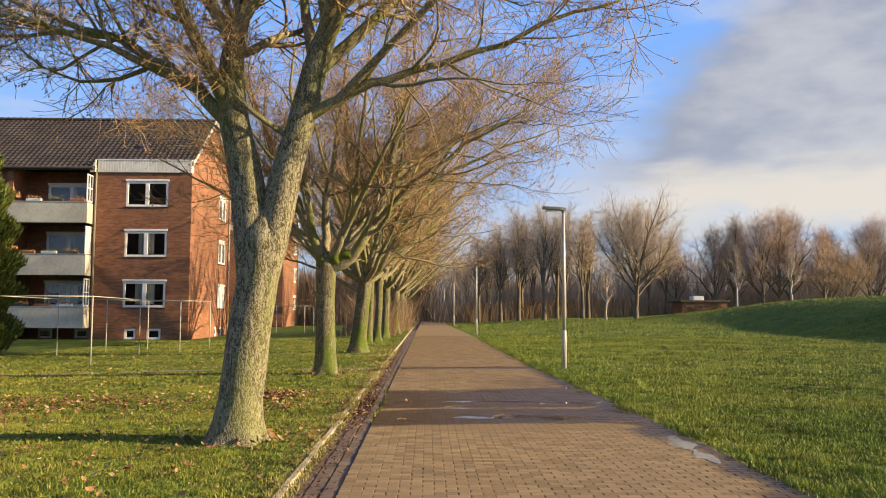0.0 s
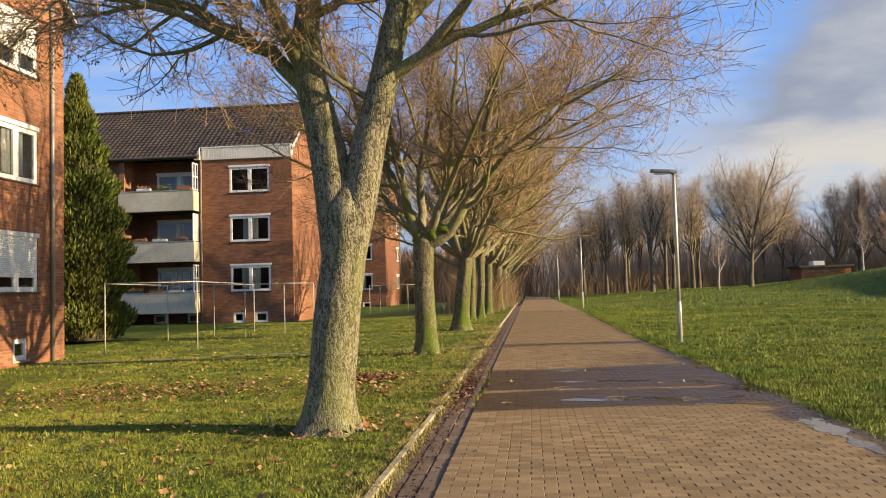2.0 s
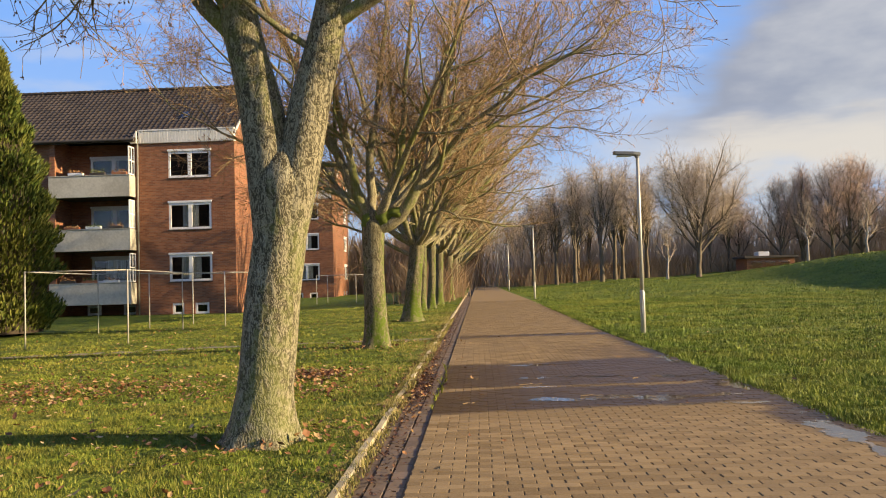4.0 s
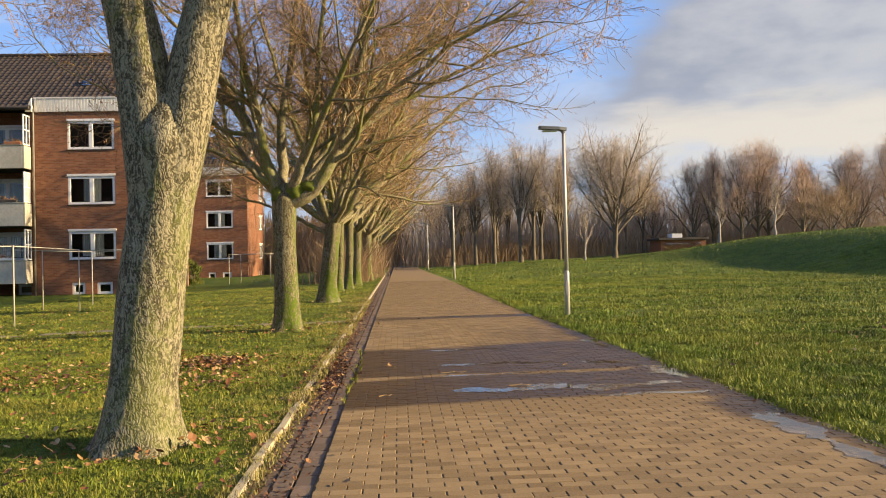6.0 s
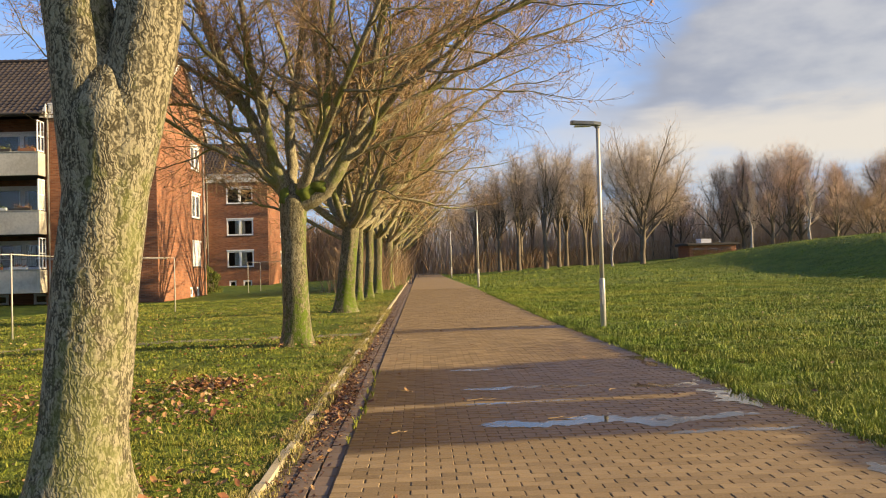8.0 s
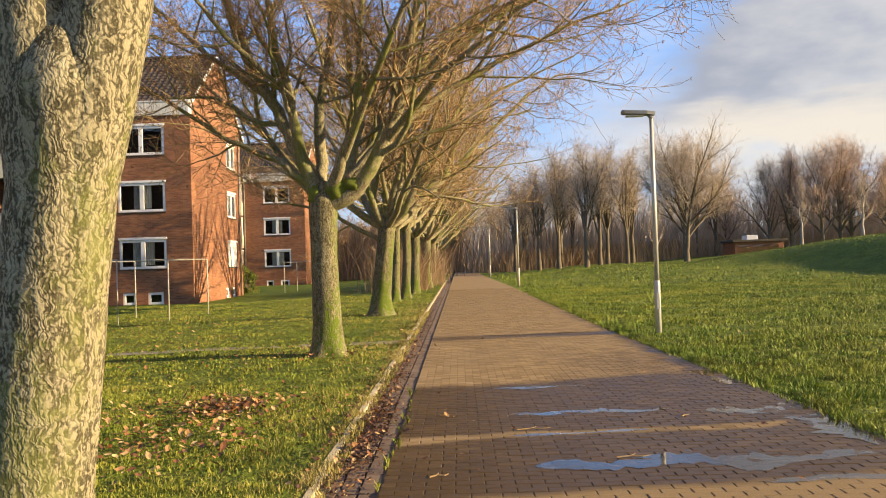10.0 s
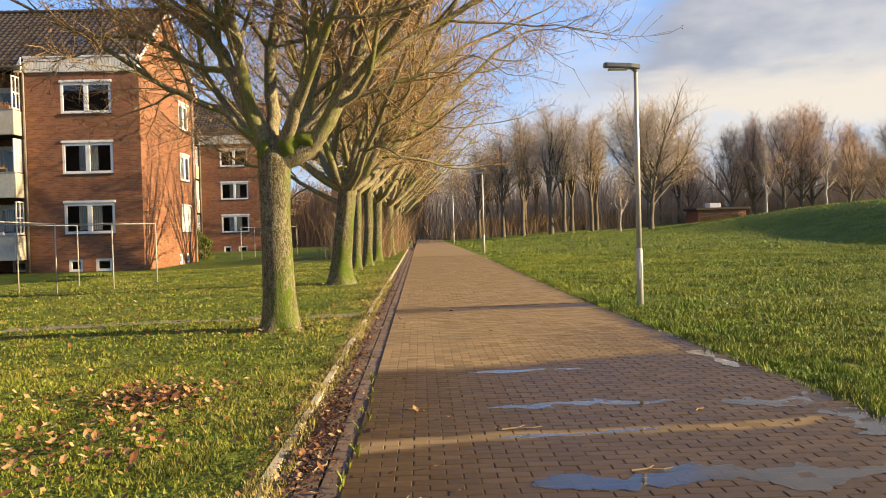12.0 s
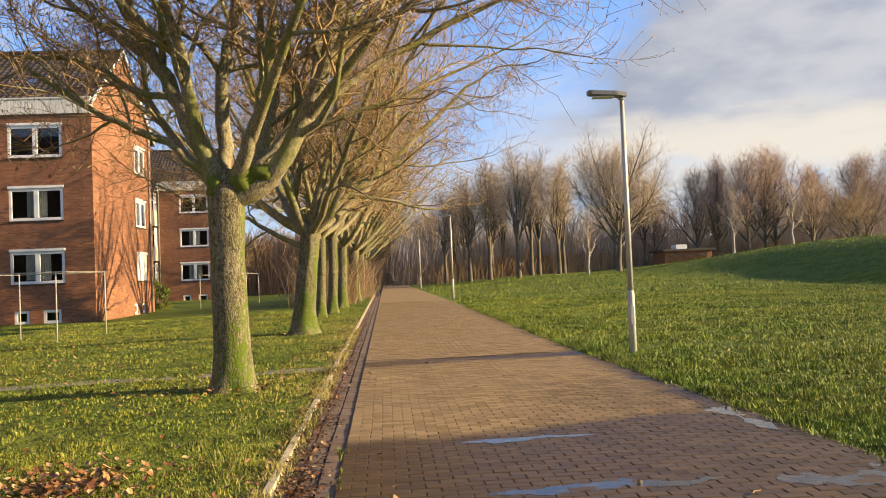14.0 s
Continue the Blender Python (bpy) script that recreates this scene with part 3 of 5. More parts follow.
def house(at, label, end_shutters, skip=()):
    """Three storeys of brick; the near gable corner is the origin, the front looks to -y, the gable to +x."""
    h = thing("apartment_house", at, label, "apartment house", "houses along the path")
    bay = 5.3
    # front bay
    holes, spots = [], []
    for s in range(3):
        z = 1.84 + s * STOREY
        holes.append((-3.69, -1.32, z, z + 1.45))
        spots.append((-3.69, z, 2.37, 1.45, s))
    for a, b in ((-3.56, -2.91), (-2.3, -1.52)):
        holes.append((a, b, 0.05, 0.66))
    part("front_wall", wall_with_holes(-bay, 0, -0.5, 9.47, holes, 0.3), BRICK, h)
    for x, z, w, hh, s in spots:
        ob = window(h, w, hh, 2, (0.45, 0.35, 0.0)[s])
        ob.location = (x, 0.035, z)
    for a, b in ((-3.56, -2.91), (-2.3, -1.52)):
        ob = window(h, b - a, 0.61, 1, False, 0, False, "cellar_window")
        ob.location = (a, 0.05, 0.05)
    # gable wall with its slope
    holes = []
    for s in range(3):
        z = 1.84 + s * STOREY
        holes.append((6.35, 8.15, z, z + 1.42))
    holes += [(5.75, 6.35, 0.1, 0.65), (7.1, 7.7, 0.1, 0.65)]
    g = wall_with_holes(0.302, DEEP, -0.5, 9.9, holes, 0.3)
    rot = pose(0, 0, 0, 0, 0, 90)
    g.v = [tuple(rot @ Vector(v)) for v in g.v]
    part("gable_wall", g, BRICK, h)
    part("gable_top", Geo().poly([(0, 0.0, 9.902), (0, DEEP, 9.902), (0, DEEP / 2 + 0.25, 13.3), (0, DEEP / 2 - 0.25, 13.3)], (-0.3, 0, 0)), BRICK, h)
    for s in range(3):
        ob = window(h, 1.8, 1.42, 2, 0.5 if s == 1 else 0, end_shutters[s])
        ob.matrix_basis = pose(-0.035, 6.35, 1.84 + s * STOREY, 0, 0, 90)
    for y0 in (5.75, 7.1):
        ob = window(h, 0.6, 0.55, 1, False, 0, False, "cellar_window")
        ob.matrix_basis = pose(-0.05, y0, 0.1, 0, 0, 90)
    part("gable_downpipe", Geo().tube([(0.07, 8.75, -0.3), (0.07, 8.75, 9.8)], [0.05, 0.05], 8), ZINC, h, smooth=True)
    # the fascia over the bay
    g = Geo()
    for i in range(35):
        g.box(-bay + i * bay / 35, -bay + (i + 1) * bay / 35 - 0.02, -0.1, -0.06, 9.475, 10.15, 0.006)
    g.box(-bay, 0.0, -0.06, 0.3, 9.475, 10.14).box(-bay - 0.04, 0.04, -0.13, 0.3, 10.142, 10.22, 0.01)
    part("fascia", g, FASCIA, h)
    # loggias beside the bay
    x0, x1 = -9.9, -bay
    back = 1.55
    holes = []
    for s in range(3):
        z = 1.2 + s * STOREY + 0.06
        holes.append((-8.75, -6.05, z + 0.62, z + 2.0))
    g = wall_with_holes(x0, x1, -0.5, 9.75, holes, 0.3)
    g.v = [(x, y + back, z) for x, y, z in g.v]
    part("loggia_back_wall", g, BRICK, h)
    for s in range(3):
        z = 1.2 + s * STOREY + 0.06
        ob = window(h, 2.7, 1.38, 2, 0.12 if s else 0.4, 0, True)
        ob.location = (-8.75, back - 0.015, z + 0.62)
    for s in range(3):
        top = 1.83 + s * STOREY + 0.07 * s
        bal = new("balcony")
        bal.parent = h
        part("parapet", Geo().box(x0 - 0.1, -5.62, -0.82, -0.7, top - 1.15, top, 0.015), CREAM, bal)
        part("parapet_side", Geo().box(-5.62, -5.5, -0.82, -0.004, top - 1.15, top, 0.015), CREAM, bal)
        part("slab", Geo().box(x0 - 0.1, -5.625, -0.695, back - 0.002, top - 1.13, top - 0.95, 0.01), SOFFIT, bal)
        part("rail", Geo().box(x0 - 0.12, -5.48, -0.85, -0.67, top + 0.003, top + 0.045, 0.01), CREAM, bal)
        for k in range(3):
            bx = x0 + 0.75 + k * 1.2 + 0.25 * ((s * 7 + k * 3) % 3 - 1)
            tray = part("planter", Geo().box(bx, bx + 0.85, -0.86, -0.7, top + 0.047, top + 0.19, 0.015), (SOFFIT, TERRACOTTA, WHITE)[(s + k) % 3], bal)
            tagged(part("planting", planting(0.8, s * 3 + k, (bx + 0.03, -0.78, top + 0.17)), CONIFER if k % 2 else LEAF, tray), kind="stuff")
        # glazed wind screen on the side towards the bay
        g = Geo()
        a, b, z0, z1 = -0.76, -0.06, top + 0.05, top + 1.6
        for y in (a, (a + b) / 2, b):
            g.box(-5.6, -5.54, y - 0.03, y + 0.03, z0, z1, 0.006)
        for z in (z0 + 0.03, (z0 + z1) / 2, z1 - 0.03):
            for y0, y1 in ((a + 0.03, (a + b) / 2 - 0.03), ((a + b) / 2 + 0.03, b - 0.03)):
                g.box(-5.6, -5.54, y0, y1, z - 0.03, z + 0.03, 0.006)
        part("wind_screen_frame", g, WHITE, bal)
        part("wind_screen_pane", Geo().box(-5.575, -5.565, a, b, z0, z1), CURTAIN if s == 1 else GLASS, bal)
    part("loggia_cheek", Geo().box(-bay - 0.3, -bay - 0.003, 0.003, back, -0.5, 9.75), BRICK, h)
    part("loggia_cheek", Geo().box(x0 - 0.3, x0 - 0.002, -0.3, back + 0.3, -0.5, 9.75), BRICK, h)
    for a in (-9.0, -6.9):
        ob = window(h, 0.8, 0.55, 1, False, 0, False, "cellar_window")
        ob.location = (a, back - 0.08, 0.05)
    part("downpipe", Geo().tube([(-bay - 0.07, -0.06, -0.4), (-bay - 0.07, -0.06, 9.6), (-bay - 0.07, -0.3, 9.85)], [0.05] * 3, 8), ZINC, h, smooth=True)
    # the further part of the house and the back
    part("front_wall", Geo().box(-17.0, x0 - 0.302, -0.0, 0.3, -0.5, 9.75), BRICK, h)
    part("back_wall", Geo().box(-17.0, -0.302, DEEP - 0.3, DEEP - 0.002, -0.5, 9.75), BRICK, h)
    part("far_gable_wall", Geo().poly([(-17.0, 0.302, -0.5), (-17.0, DEEP - 0.302, -0.5), (-17.0, DEEP - 0.302, 9.9), (-17.0, DEEP / 2, 13.3), (-17.0, 0.302, 9.9)], (0.3, 0, 0)), BRICK, h)
    # roof: deck, tiles, ridge, gutter
    rise, run = 13.55 - 9.85, DEEP / 2 + 0.3
    roof = new("roof")
    roof.parent = h
    deck = Geo()
    deck.poly([(0.08, -0.02, 9.978), (0.08, DEEP / 2, 13.5), (0.08, DEEP / 2, 13.36), (0.08, -0.02, 9.858)], (-bay - 0.1, 0, 0))
    deck.poly([(-bay - 0.025, -0.5, 9.62), (-bay - 0.025, DEEP / 2, 13.498), (-bay - 0.025, DEEP / 2, 13.36), (-bay - 0.025, -0.5, 9.5)], (-11.8, 0, 0))
    deck.poly([(0.08, DEEP / 2, 13.5), (0.08, DEEP + 0.5, 9.62), (0.08, DEEP + 0.5, 9.5), (0.08, DEEP / 2, 13.36)], (-17.2, 0, 0))
    part("roof_deck", deck, SOFFIT, roof)
    slope = (13.5 - 9.62) / (DEEP / 2 + 0.5)
    tv, tf = [], []
    courses, per = 19, 57
    run_len = DEEP / 2 + 0.5
    for c in range(courses):
        ya, yb = -0.52 + run_len * c / courses, -0.52 + run_len * (c + 1) / courses + 0.05
        for j in range(per):
            xa = -17.15 + j * 17.25 / per
            w = 17.25 / per
            if c < 2 and xa > -bay - 0.2:
                continue
            k = len(tv)
            dz = 0.006 * noise.noise((c * 3.1, j * 1.7, 0))
            for u, lift in ((0.0, 0.02), (0.25, 0.075), (0.55, 0.03), (1.0, 0.02)):
                tv.append((xa + u * w, ya, 9.62 + slope * (ya + 0.5) + 0.045 + lift + dz))
                tv.append((xa + u * w, yb, 9.62 + slope * (yb + 0.5) + 0.005 + lift + dz))
                tv.append((xa + u * w, ya, 9.62 + slope * (ya + 0.5) + 0.0 + dz))
            for u in range(3):
                a = k + 3 * u
                tf.append((a, a + 3, a + 4, a + 1))
                tf.append((a + 2, a + 5, a + 3, a))
    tiles = part("roof_tiles", array_mesh("roof_tiles", np.array(tv), np.array(tf), TILE), TILE, roof)
    tagged(tiles, kind="stuff")
    back_tiles = Geo().poly([(0.1, DEEP / 2, 13.53), (0.1, DEEP + 0.52, 9.64), (0.1, DEEP + 0.52, 9.7), (0.1, DEEP / 2, 13.59)], (-17.25, 0, 0))
    part("back_roof", back_tiles, TILE, roof)
    g = Geo()
    for i in range(44):
        g.tube([(-17.1 + i * 0.39, DEEP / 2, 13.56), (-17.1 + (i + 1) * 0.39 + 0.03, DEEP / 2, 13.575)], [0.12, 0.135], 8)
    part("ridge_tiles", g, TILE, roof)
    part("skylight", Geo().poly([(-3.4, 1.35, 11.16), (-2.95, 1.35, 11.16), (-2.95, 1.75, 11.47), (-3.4, 1.75, 11.47)], (0, -0.04, 0.07)), GLASS, roof)
    part("roof_gutter", Geo().tube([(-17.1, -0.6, 9.62), (-bay - 0.05, -0.6, 9.62)], [0.075, 0.075], 8), SOFFIT, roof)
    part("gable_verge", Geo().poly([(0.06, -0.1, 9.88), (0.06, DEEP / 2, 13.47), (0.06, DEEP / 2, 13.62), (0.06, -0.1, 10.06)], (0.06, 0, 0)), FASCIA, roof)
    part("gable_verge", Geo().poly([(0.06, DEEP + 0.55, 9.55), (0.06, DEEP / 2 + 0.01, 13.47), (0.06, DEEP / 2 + 0.01, 13.62), (0.06, DEEP + 0.55, 9.72)], (0.06, 0, 0)), FASCIA, roof)
    # white gusset where the loggia roof meets the bay
    part("roof_gusset", Geo().poly([(-bay - 0.35, -0.36, 9.45), (-bay - 0.02, -0.36, 9.45), (-bay - 0.02, -0.36, 10.15)], (0, 0.1, 0)), FASCIA, h)
    # unseen floors and an inner wall, added to keep the rooms dark
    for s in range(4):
        part("unseen_floor_slab", Geo().box(-16.6, -0.35, 1.9, DEEP - 0.35, 0.95 + s * STOREY - 0.1, 0.95 + s * STOREY + 0.1), SOFFIT, h)
    part("unseen_inner_wall", Geo().box(-16.6, -0.35, 3.0, 3.2, 0, 9.5), SOFFIT, h)
    # dark lining added close behind the loggia windows to darken their panes
    part("loggia_dark_lining", Geo().box(-10.1, -5.4, 2.3, 2.4, 0, 9.5), SOFFIT, h)
    return h


HZ = -0.12
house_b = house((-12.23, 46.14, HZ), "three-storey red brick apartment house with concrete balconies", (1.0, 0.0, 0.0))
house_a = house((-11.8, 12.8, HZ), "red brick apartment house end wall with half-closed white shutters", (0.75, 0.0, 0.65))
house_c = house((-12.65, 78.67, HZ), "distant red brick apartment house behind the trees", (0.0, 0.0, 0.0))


# ---------------------------------------------------------------- lamps and drying posts
def street_lamp(x, y):
    z = land(x, y)
    lamp = thing("street_lamp", (x, y, z), "slim galvanised lamp post with a flat grey head", "street lamp", "lamps along the path")
    part("base_sleeve", Geo().tube([(0, 0, -0.3), (0, 0, 0.95), (0, 0, 1.0)], [0.06, 0.058, 0.048], 14), STEEL, lamp, smooth=True)
    part("pole", Geo().tube([(0, 0, 1.0), (0, 0, 2.7), (0, 0, 4.160)], [0.047, 0.042, 0.036], 14), STEEL, lamp, smooth=True)
    part("hatch", Geo().box(-0.03, 0.03, -0.064, -0.05, 0.45, 0.75, 0.004), STEEL, lamp)
    part("bracket", Geo().tube([(0.02, 0, 4.110), (-0.06, 0, 4.190), (-0.16, 0, 4.205)], [0.045, 0.042, 0.036], 10), LAMP_HEAD, lamp)
    head = part("lamp_head", Geo().poly([(0.06, -0.1, 4.160), (-0.1, -0.12, 4.180), (-0.52, -0.1, 4.205), (-0.56, -0.07, 4.210), (-0.56, 0.07, 4.210), (-0.52, 0.1, 4.205), (-0.1, 0.12, 4.180), (0.06, 0.1, 4.160)], (0, 0, 0.065)), LAMP_HEAD, lamp)
    part("lens", Geo().box(-0.48, -0.14, -0.075, 0.075, 4.150, 4.178, 0.006), LENS, head)
    return lamp


for lx, ly in ((4.77, 21.15), (4.15, 49.5), (3.65, 76.5), (3.3, 103.0), (3.3, 130.0)):
    street_lamp(lx, ly)


def clothes_frame(posts, rails, label):
    fr = thing("drying_frame", (posts[0][0], posts[0][1], land(*posts[0])), label, "clothes frame", "drying frames on the lawn")
    ox, oy, oz = fr.location
    for x, y in posts:
        part("post", Geo().tube([(x - ox, y - oy, land(x, y) - oz - 0.3), (x - ox, y - oy, 1.95 - oz)], [0.021, 0.02], 8), POST, fr, smooth=True)
    for a, b in rails:
        (xa, ya), (xb, yb) = posts[a], posts[b]
        part("rail", Geo().tube([(xa - ox, ya - oy, 1.93 - oz), (xb - ox, yb - oy, 1.93 - oz)], [0.012, 0.012], 8), POST, fr, smooth=True)
    return fr


clothes_frame([(-11.2, 23.3), (-8.7, 24.0), (-9.5, 30.4), (-12.3, 29.9)], [(0, 1), (1, 2), (2, 3), (3, 0)], "pale steel tube frame for drying laundry on the lawn")
clothes_frame([(-11.3, 31.9), (-8.45, 31.9), (-8.0, 34.6), (-10.6, 34.6)], [(0, 1), (1, 2), (2, 3), (3, 0)], "second pale steel laundry frame before the brick house")
clothes_frame([(-9.9, 56.5), (-7.1, 55.5), (-7.1, 60.0), (-9.9, 60.5)], [(0, 1), (1, 2), (2, 3), (3, 0)], "far steel laundry frame beside the next house")

# narrow flag path across the lawn
lawn_path = tagged(new("lawn_path"), "narrow strip of grey paving slabs sunk in the lawn", "path", kind="structure")
x = -0.1
while x > -13.0:
    g = Geo()
    g.box(-0.245, 0.245, -0.245, 0.245, -0.08, 0.0, 0.006)
    s = part("slab", g, SLAB, lawn_path)
    yy = 20.75 + 0.02 * (x + 0.1)
    s.matrix_basis = pose(x - 0.25, yy, land(x - 0.25, yy) + 0.004 + rng.uniform(-0.006, 0.006), rng.uniform(-0.6, 0.6), rng.uniform(-0.6, 0.6), rng.uniform(-1, 1))
    x -= 0.5


# ---------------------------------------------------------------- bare trees
def sweep(lines, radii, sides):
    """Tubes round many polylines of one length: arrays (B, n, 3) and (B, n)."""
    P, R = np.asarray(lines, float), np.asarray(radii, float)
    B, n, _ = P.shape
    T = np.empty_like(P)
    T[:, 1:-1] = P[:, 2:] - P[:, :-2]
    T[:, 0], T[:, -1] = P[:, 1] - P[:, 0], P[:, -1] - P[:, -2]
    T /= np.linalg.norm(T, axis=2, keepdims=True) + 1e-9
    ref = np.zeros_like(P)
    mean = T.mean(axis=1)
    flat = np.abs(mean[:, 2]) < 0.8
    ref[flat] = (0, 0, 1)
    ref[~flat] = (1, 0, 0)
    U = np.cross(T, ref)
    U /= np.linalg.norm(U, axis=2, keepdims=True) + 1e-9
    W = np.cross(T, U)
    a = np.arange(sides) * 2 * np.pi / sides
    V = P[:, :, None] + R[:, :, None, None] * (np.cos(a)[:, None] * U[:, :, None] + np.sin(a)[:, None] * W[:, :, None])
    i = (np.arange(B)[:, None, None] * n + np.arange(n - 1)[None, :, None]) * sides
    s = np.arange(sides)
    a0, b0 = i + s, i + (s + 1) % sides
    F = np.stack([a0, b0, b0 + sides, a0 + sides], axis=-1).reshape(-1, 4)
    return V.reshape(-1, 3), F


class Tree:
    def __init__(self, seed):
        self.r = random.Random(seed)
        self.bins = {}
        self.tips = []

    def add(self, kind, pts, rad, sides):
        self.bins.setdefault((kind, len(pts), sides), []).append((pts, rad))

    def jitter(self, k):
        r = self.r
        return Vector((r.gauss(0, k), r.gauss(0, k), r.gauss(0, k)))

    def grow(self, p, d, length, rad, level, spec):
        s = spec[level]
        n = s["n"]
        pts, rads = [p.copy()], [rad]
        d = d.normalized()
        for i in range(n):
            d = (d + self.jitter(s["wob"]) + Vector((0, 0, s["up"]))).normalized()
            p = p + d * (length / n)
            pts.append(p)
            rads.append(max(rad * (1 - (1 - s["end"]) * (i + 1) / n), s.get("least", 0.0036)))
        self.add(s["kind"], pts, rads, s["sides"])
        if level + 1 < len(spec):
            self.spawn(pts, rads, length, level, spec)
        else:
            self.tips.append((pts[-1], d))

    def spawn(self, pts, rads, length, level, spec):
        s, c = spec[level], spec[level + 1]
        k = s["kids"]
        k = int(k) + (self.r.random() < k % 1)
        turn = self.r.uniform(0, 6.28)
        for i in range(k):
            f = s["from"] + (1 - s["from"]) * (i + self.r.random() * 0.8) / k
            x = f * (len(pts) - 1)
            j = min(int(x), len(pts) - 2)
            p = pts[j].lerp(pts[j + 1], x - j)
            t = (pts[j + 1] - pts[j]).normalized()
            turn += 2.4 + self.r.uniform(-0.5, 0.5)
            side = t.orthogonal().normalized()
            side.rotate(Matrix.Rotation(turn, 3, t))
            ang = radians(self.r.uniform(*c["ang"]))
            d = t * math.cos(ang) + side * math.sin(ang)
            L = length * c["len"] * (1.15 - 0.55 * f) * self.r.uniform(0.7, 1.25) if "fix" not in c else c["fix"] * self.r.uniform(0.6, 1.3)
            r0 = rads[j] * c["rad"]
            self.grow(p, d, L, max(r0, 0.0045), level + 1, spec)
        # the leader goes on as a thinner shoot
        if s.get("lead"):
            t = (pts[-1] - pts[-2]).normalized()
            self.grow(pts[-1], t, length * 0.5 * s["lead"], rads[-1], level + 1, spec)

    def mesh(self, kind, name, material):
        vs, fs, k = [], [], 0
        for (kd, n, sides), items in self.bins.items():
            if kd != kind:
                continue
            v, f = sweep([[tuple(q) for q in i[0]] for i in items], [i[1] for i in items], sides)
            vs.append(v)
            fs.append(f + k)
            k += len(v)
        return array_mesh(name, np.concatenate(vs), np.concatenate(fs), material, True)

    def clusters(self, count, size, material, name):
        """Dry keys that hang at the twig ends: small bent flakes."""
        rng2 = np.random.default_rng(self.r.randint(0, 9999))
        tips = [self.tips[i] for i in rng2.integers(0, len(self.tips), count)]
        v, f = [], []
        for p, d in tips:
            for _ in range(3):
                o = Vector(rng2.normal(0, size * 0.8, 3)) + p
                a = Vector(rng2.normal(0, 1, 3)).normalized() * size
                b = a.orthogonal().normalized() * size * 0.45
                k = len(v)
                v += [o - a, o + b, o + a, o - b]
                f.append((k, k + 1, k + 2, k + 3))
        return array_mesh(name, np.array([tuple(q) for q in v]), np.array(f), material)


def spec_for(limb_kids, branch_kids, twig_kids, shoot, up=0.05):
    return [
        dict(kind="limb", n=9, wob=0.07, up=up, end=0.4, sides=9, kids=limb_kids, ang=(20, 50), len=1, rad=1, **{"from": 0.33}, lead=0.9),
        dict(kind="limb", n=7, wob=0.17, up=0.05, end=0.25, sides=6, kids=branch_kids, ang=(22, 55), len=0.5, rad=0.48, **{"from": 0.18}, lead=0.7),
        dict(kind="twig", n=5, wob=0.18, up=0.045, end=0.35, sides=4, kids=twig_kids, ang=(25, 65), len=0.5, rad=0.45, **{"from": 0.12}),
        dict(kind="twig", n=2, wob=0.3, up=0.03, end=0.5, sides=3, kids=0, ang=(25, 70), len=0.5, rad=0.62, fix=shoot, **{"from": 0.1}),
    ]


def trunk_geo(pts, rads, seed, sides=26, flare=0.62):
    """A trunk with root flare, ribs and knots."""
    # resample finely
    P, R = [], []
    for i in range(len(pts) - 1):
        m = max(3, int((Vector(pts[i + 1]) - Vector(pts[i])).length / 0.09))
        for j in range(m):
            u = j / m
            P.append(Vector(pts[i]).lerp(Vector(pts[i + 1]), u))
            R.append(rads[i] + (rads[i + 1] - rads[i]) * u)
    P.append(Vector(pts[-1]))
    R.append(rads[-1])
    # ease the bends
    for _ in range(4):
        Q = [p.copy() for p in P]
        for i in range(1, len(P) - 1):
            P[i] = (Q[i - 1] + Q[i] * 2 + Q[i + 1]) / 4
    v, f = [], []
    for i, p in enumerate(P):
        h = p.z - pts[0][2]
        for s in range(sides):
            a = 2 * math.pi * s / sides
            k = noise.noise((math.cos(a) * 1.3 + seed * 3.7, math.sin(a) * 1.3, h * 0.8))
            k2 = noise.noise((math.cos(a) * 4 + seed, math.sin(a) * 4, h * 1.6))
            root = flare * math.exp(-max(h, 0) / 0.16) * (0.75 + 0.6 * math.cos(a * 5 + seed) + 0.25 * math.cos(a * 3 + 2 * seed))
            r = R[i] * (1 + 0.09 * k + 0.05 * k2 + root)
            v.append((p.x + r * math.cos(a), p.y + r * math.sin(a), p.z))
        if i:
            for s in range(sides):
                a, b = (i - 1) * sides + s, (i - 1) * sides + (s + 1) % sides
                f.append((a, b, b + sides, a + sides))
    n = len(v)
    v.append(tuple(P[-1] + Vector((0, 0, R[-1] * 0.4))))
    q = (len(P) - 1) * sides
    fs = f + [(q + s, q + (s + 1) % sides, n) for s in range(sides)]
    me = bpy.data.meshes.new("trunk")
    me.from_pydata(v, [], fs)
    me.polygons.foreach_set("use_smooth", [True] * len(fs))
    return me


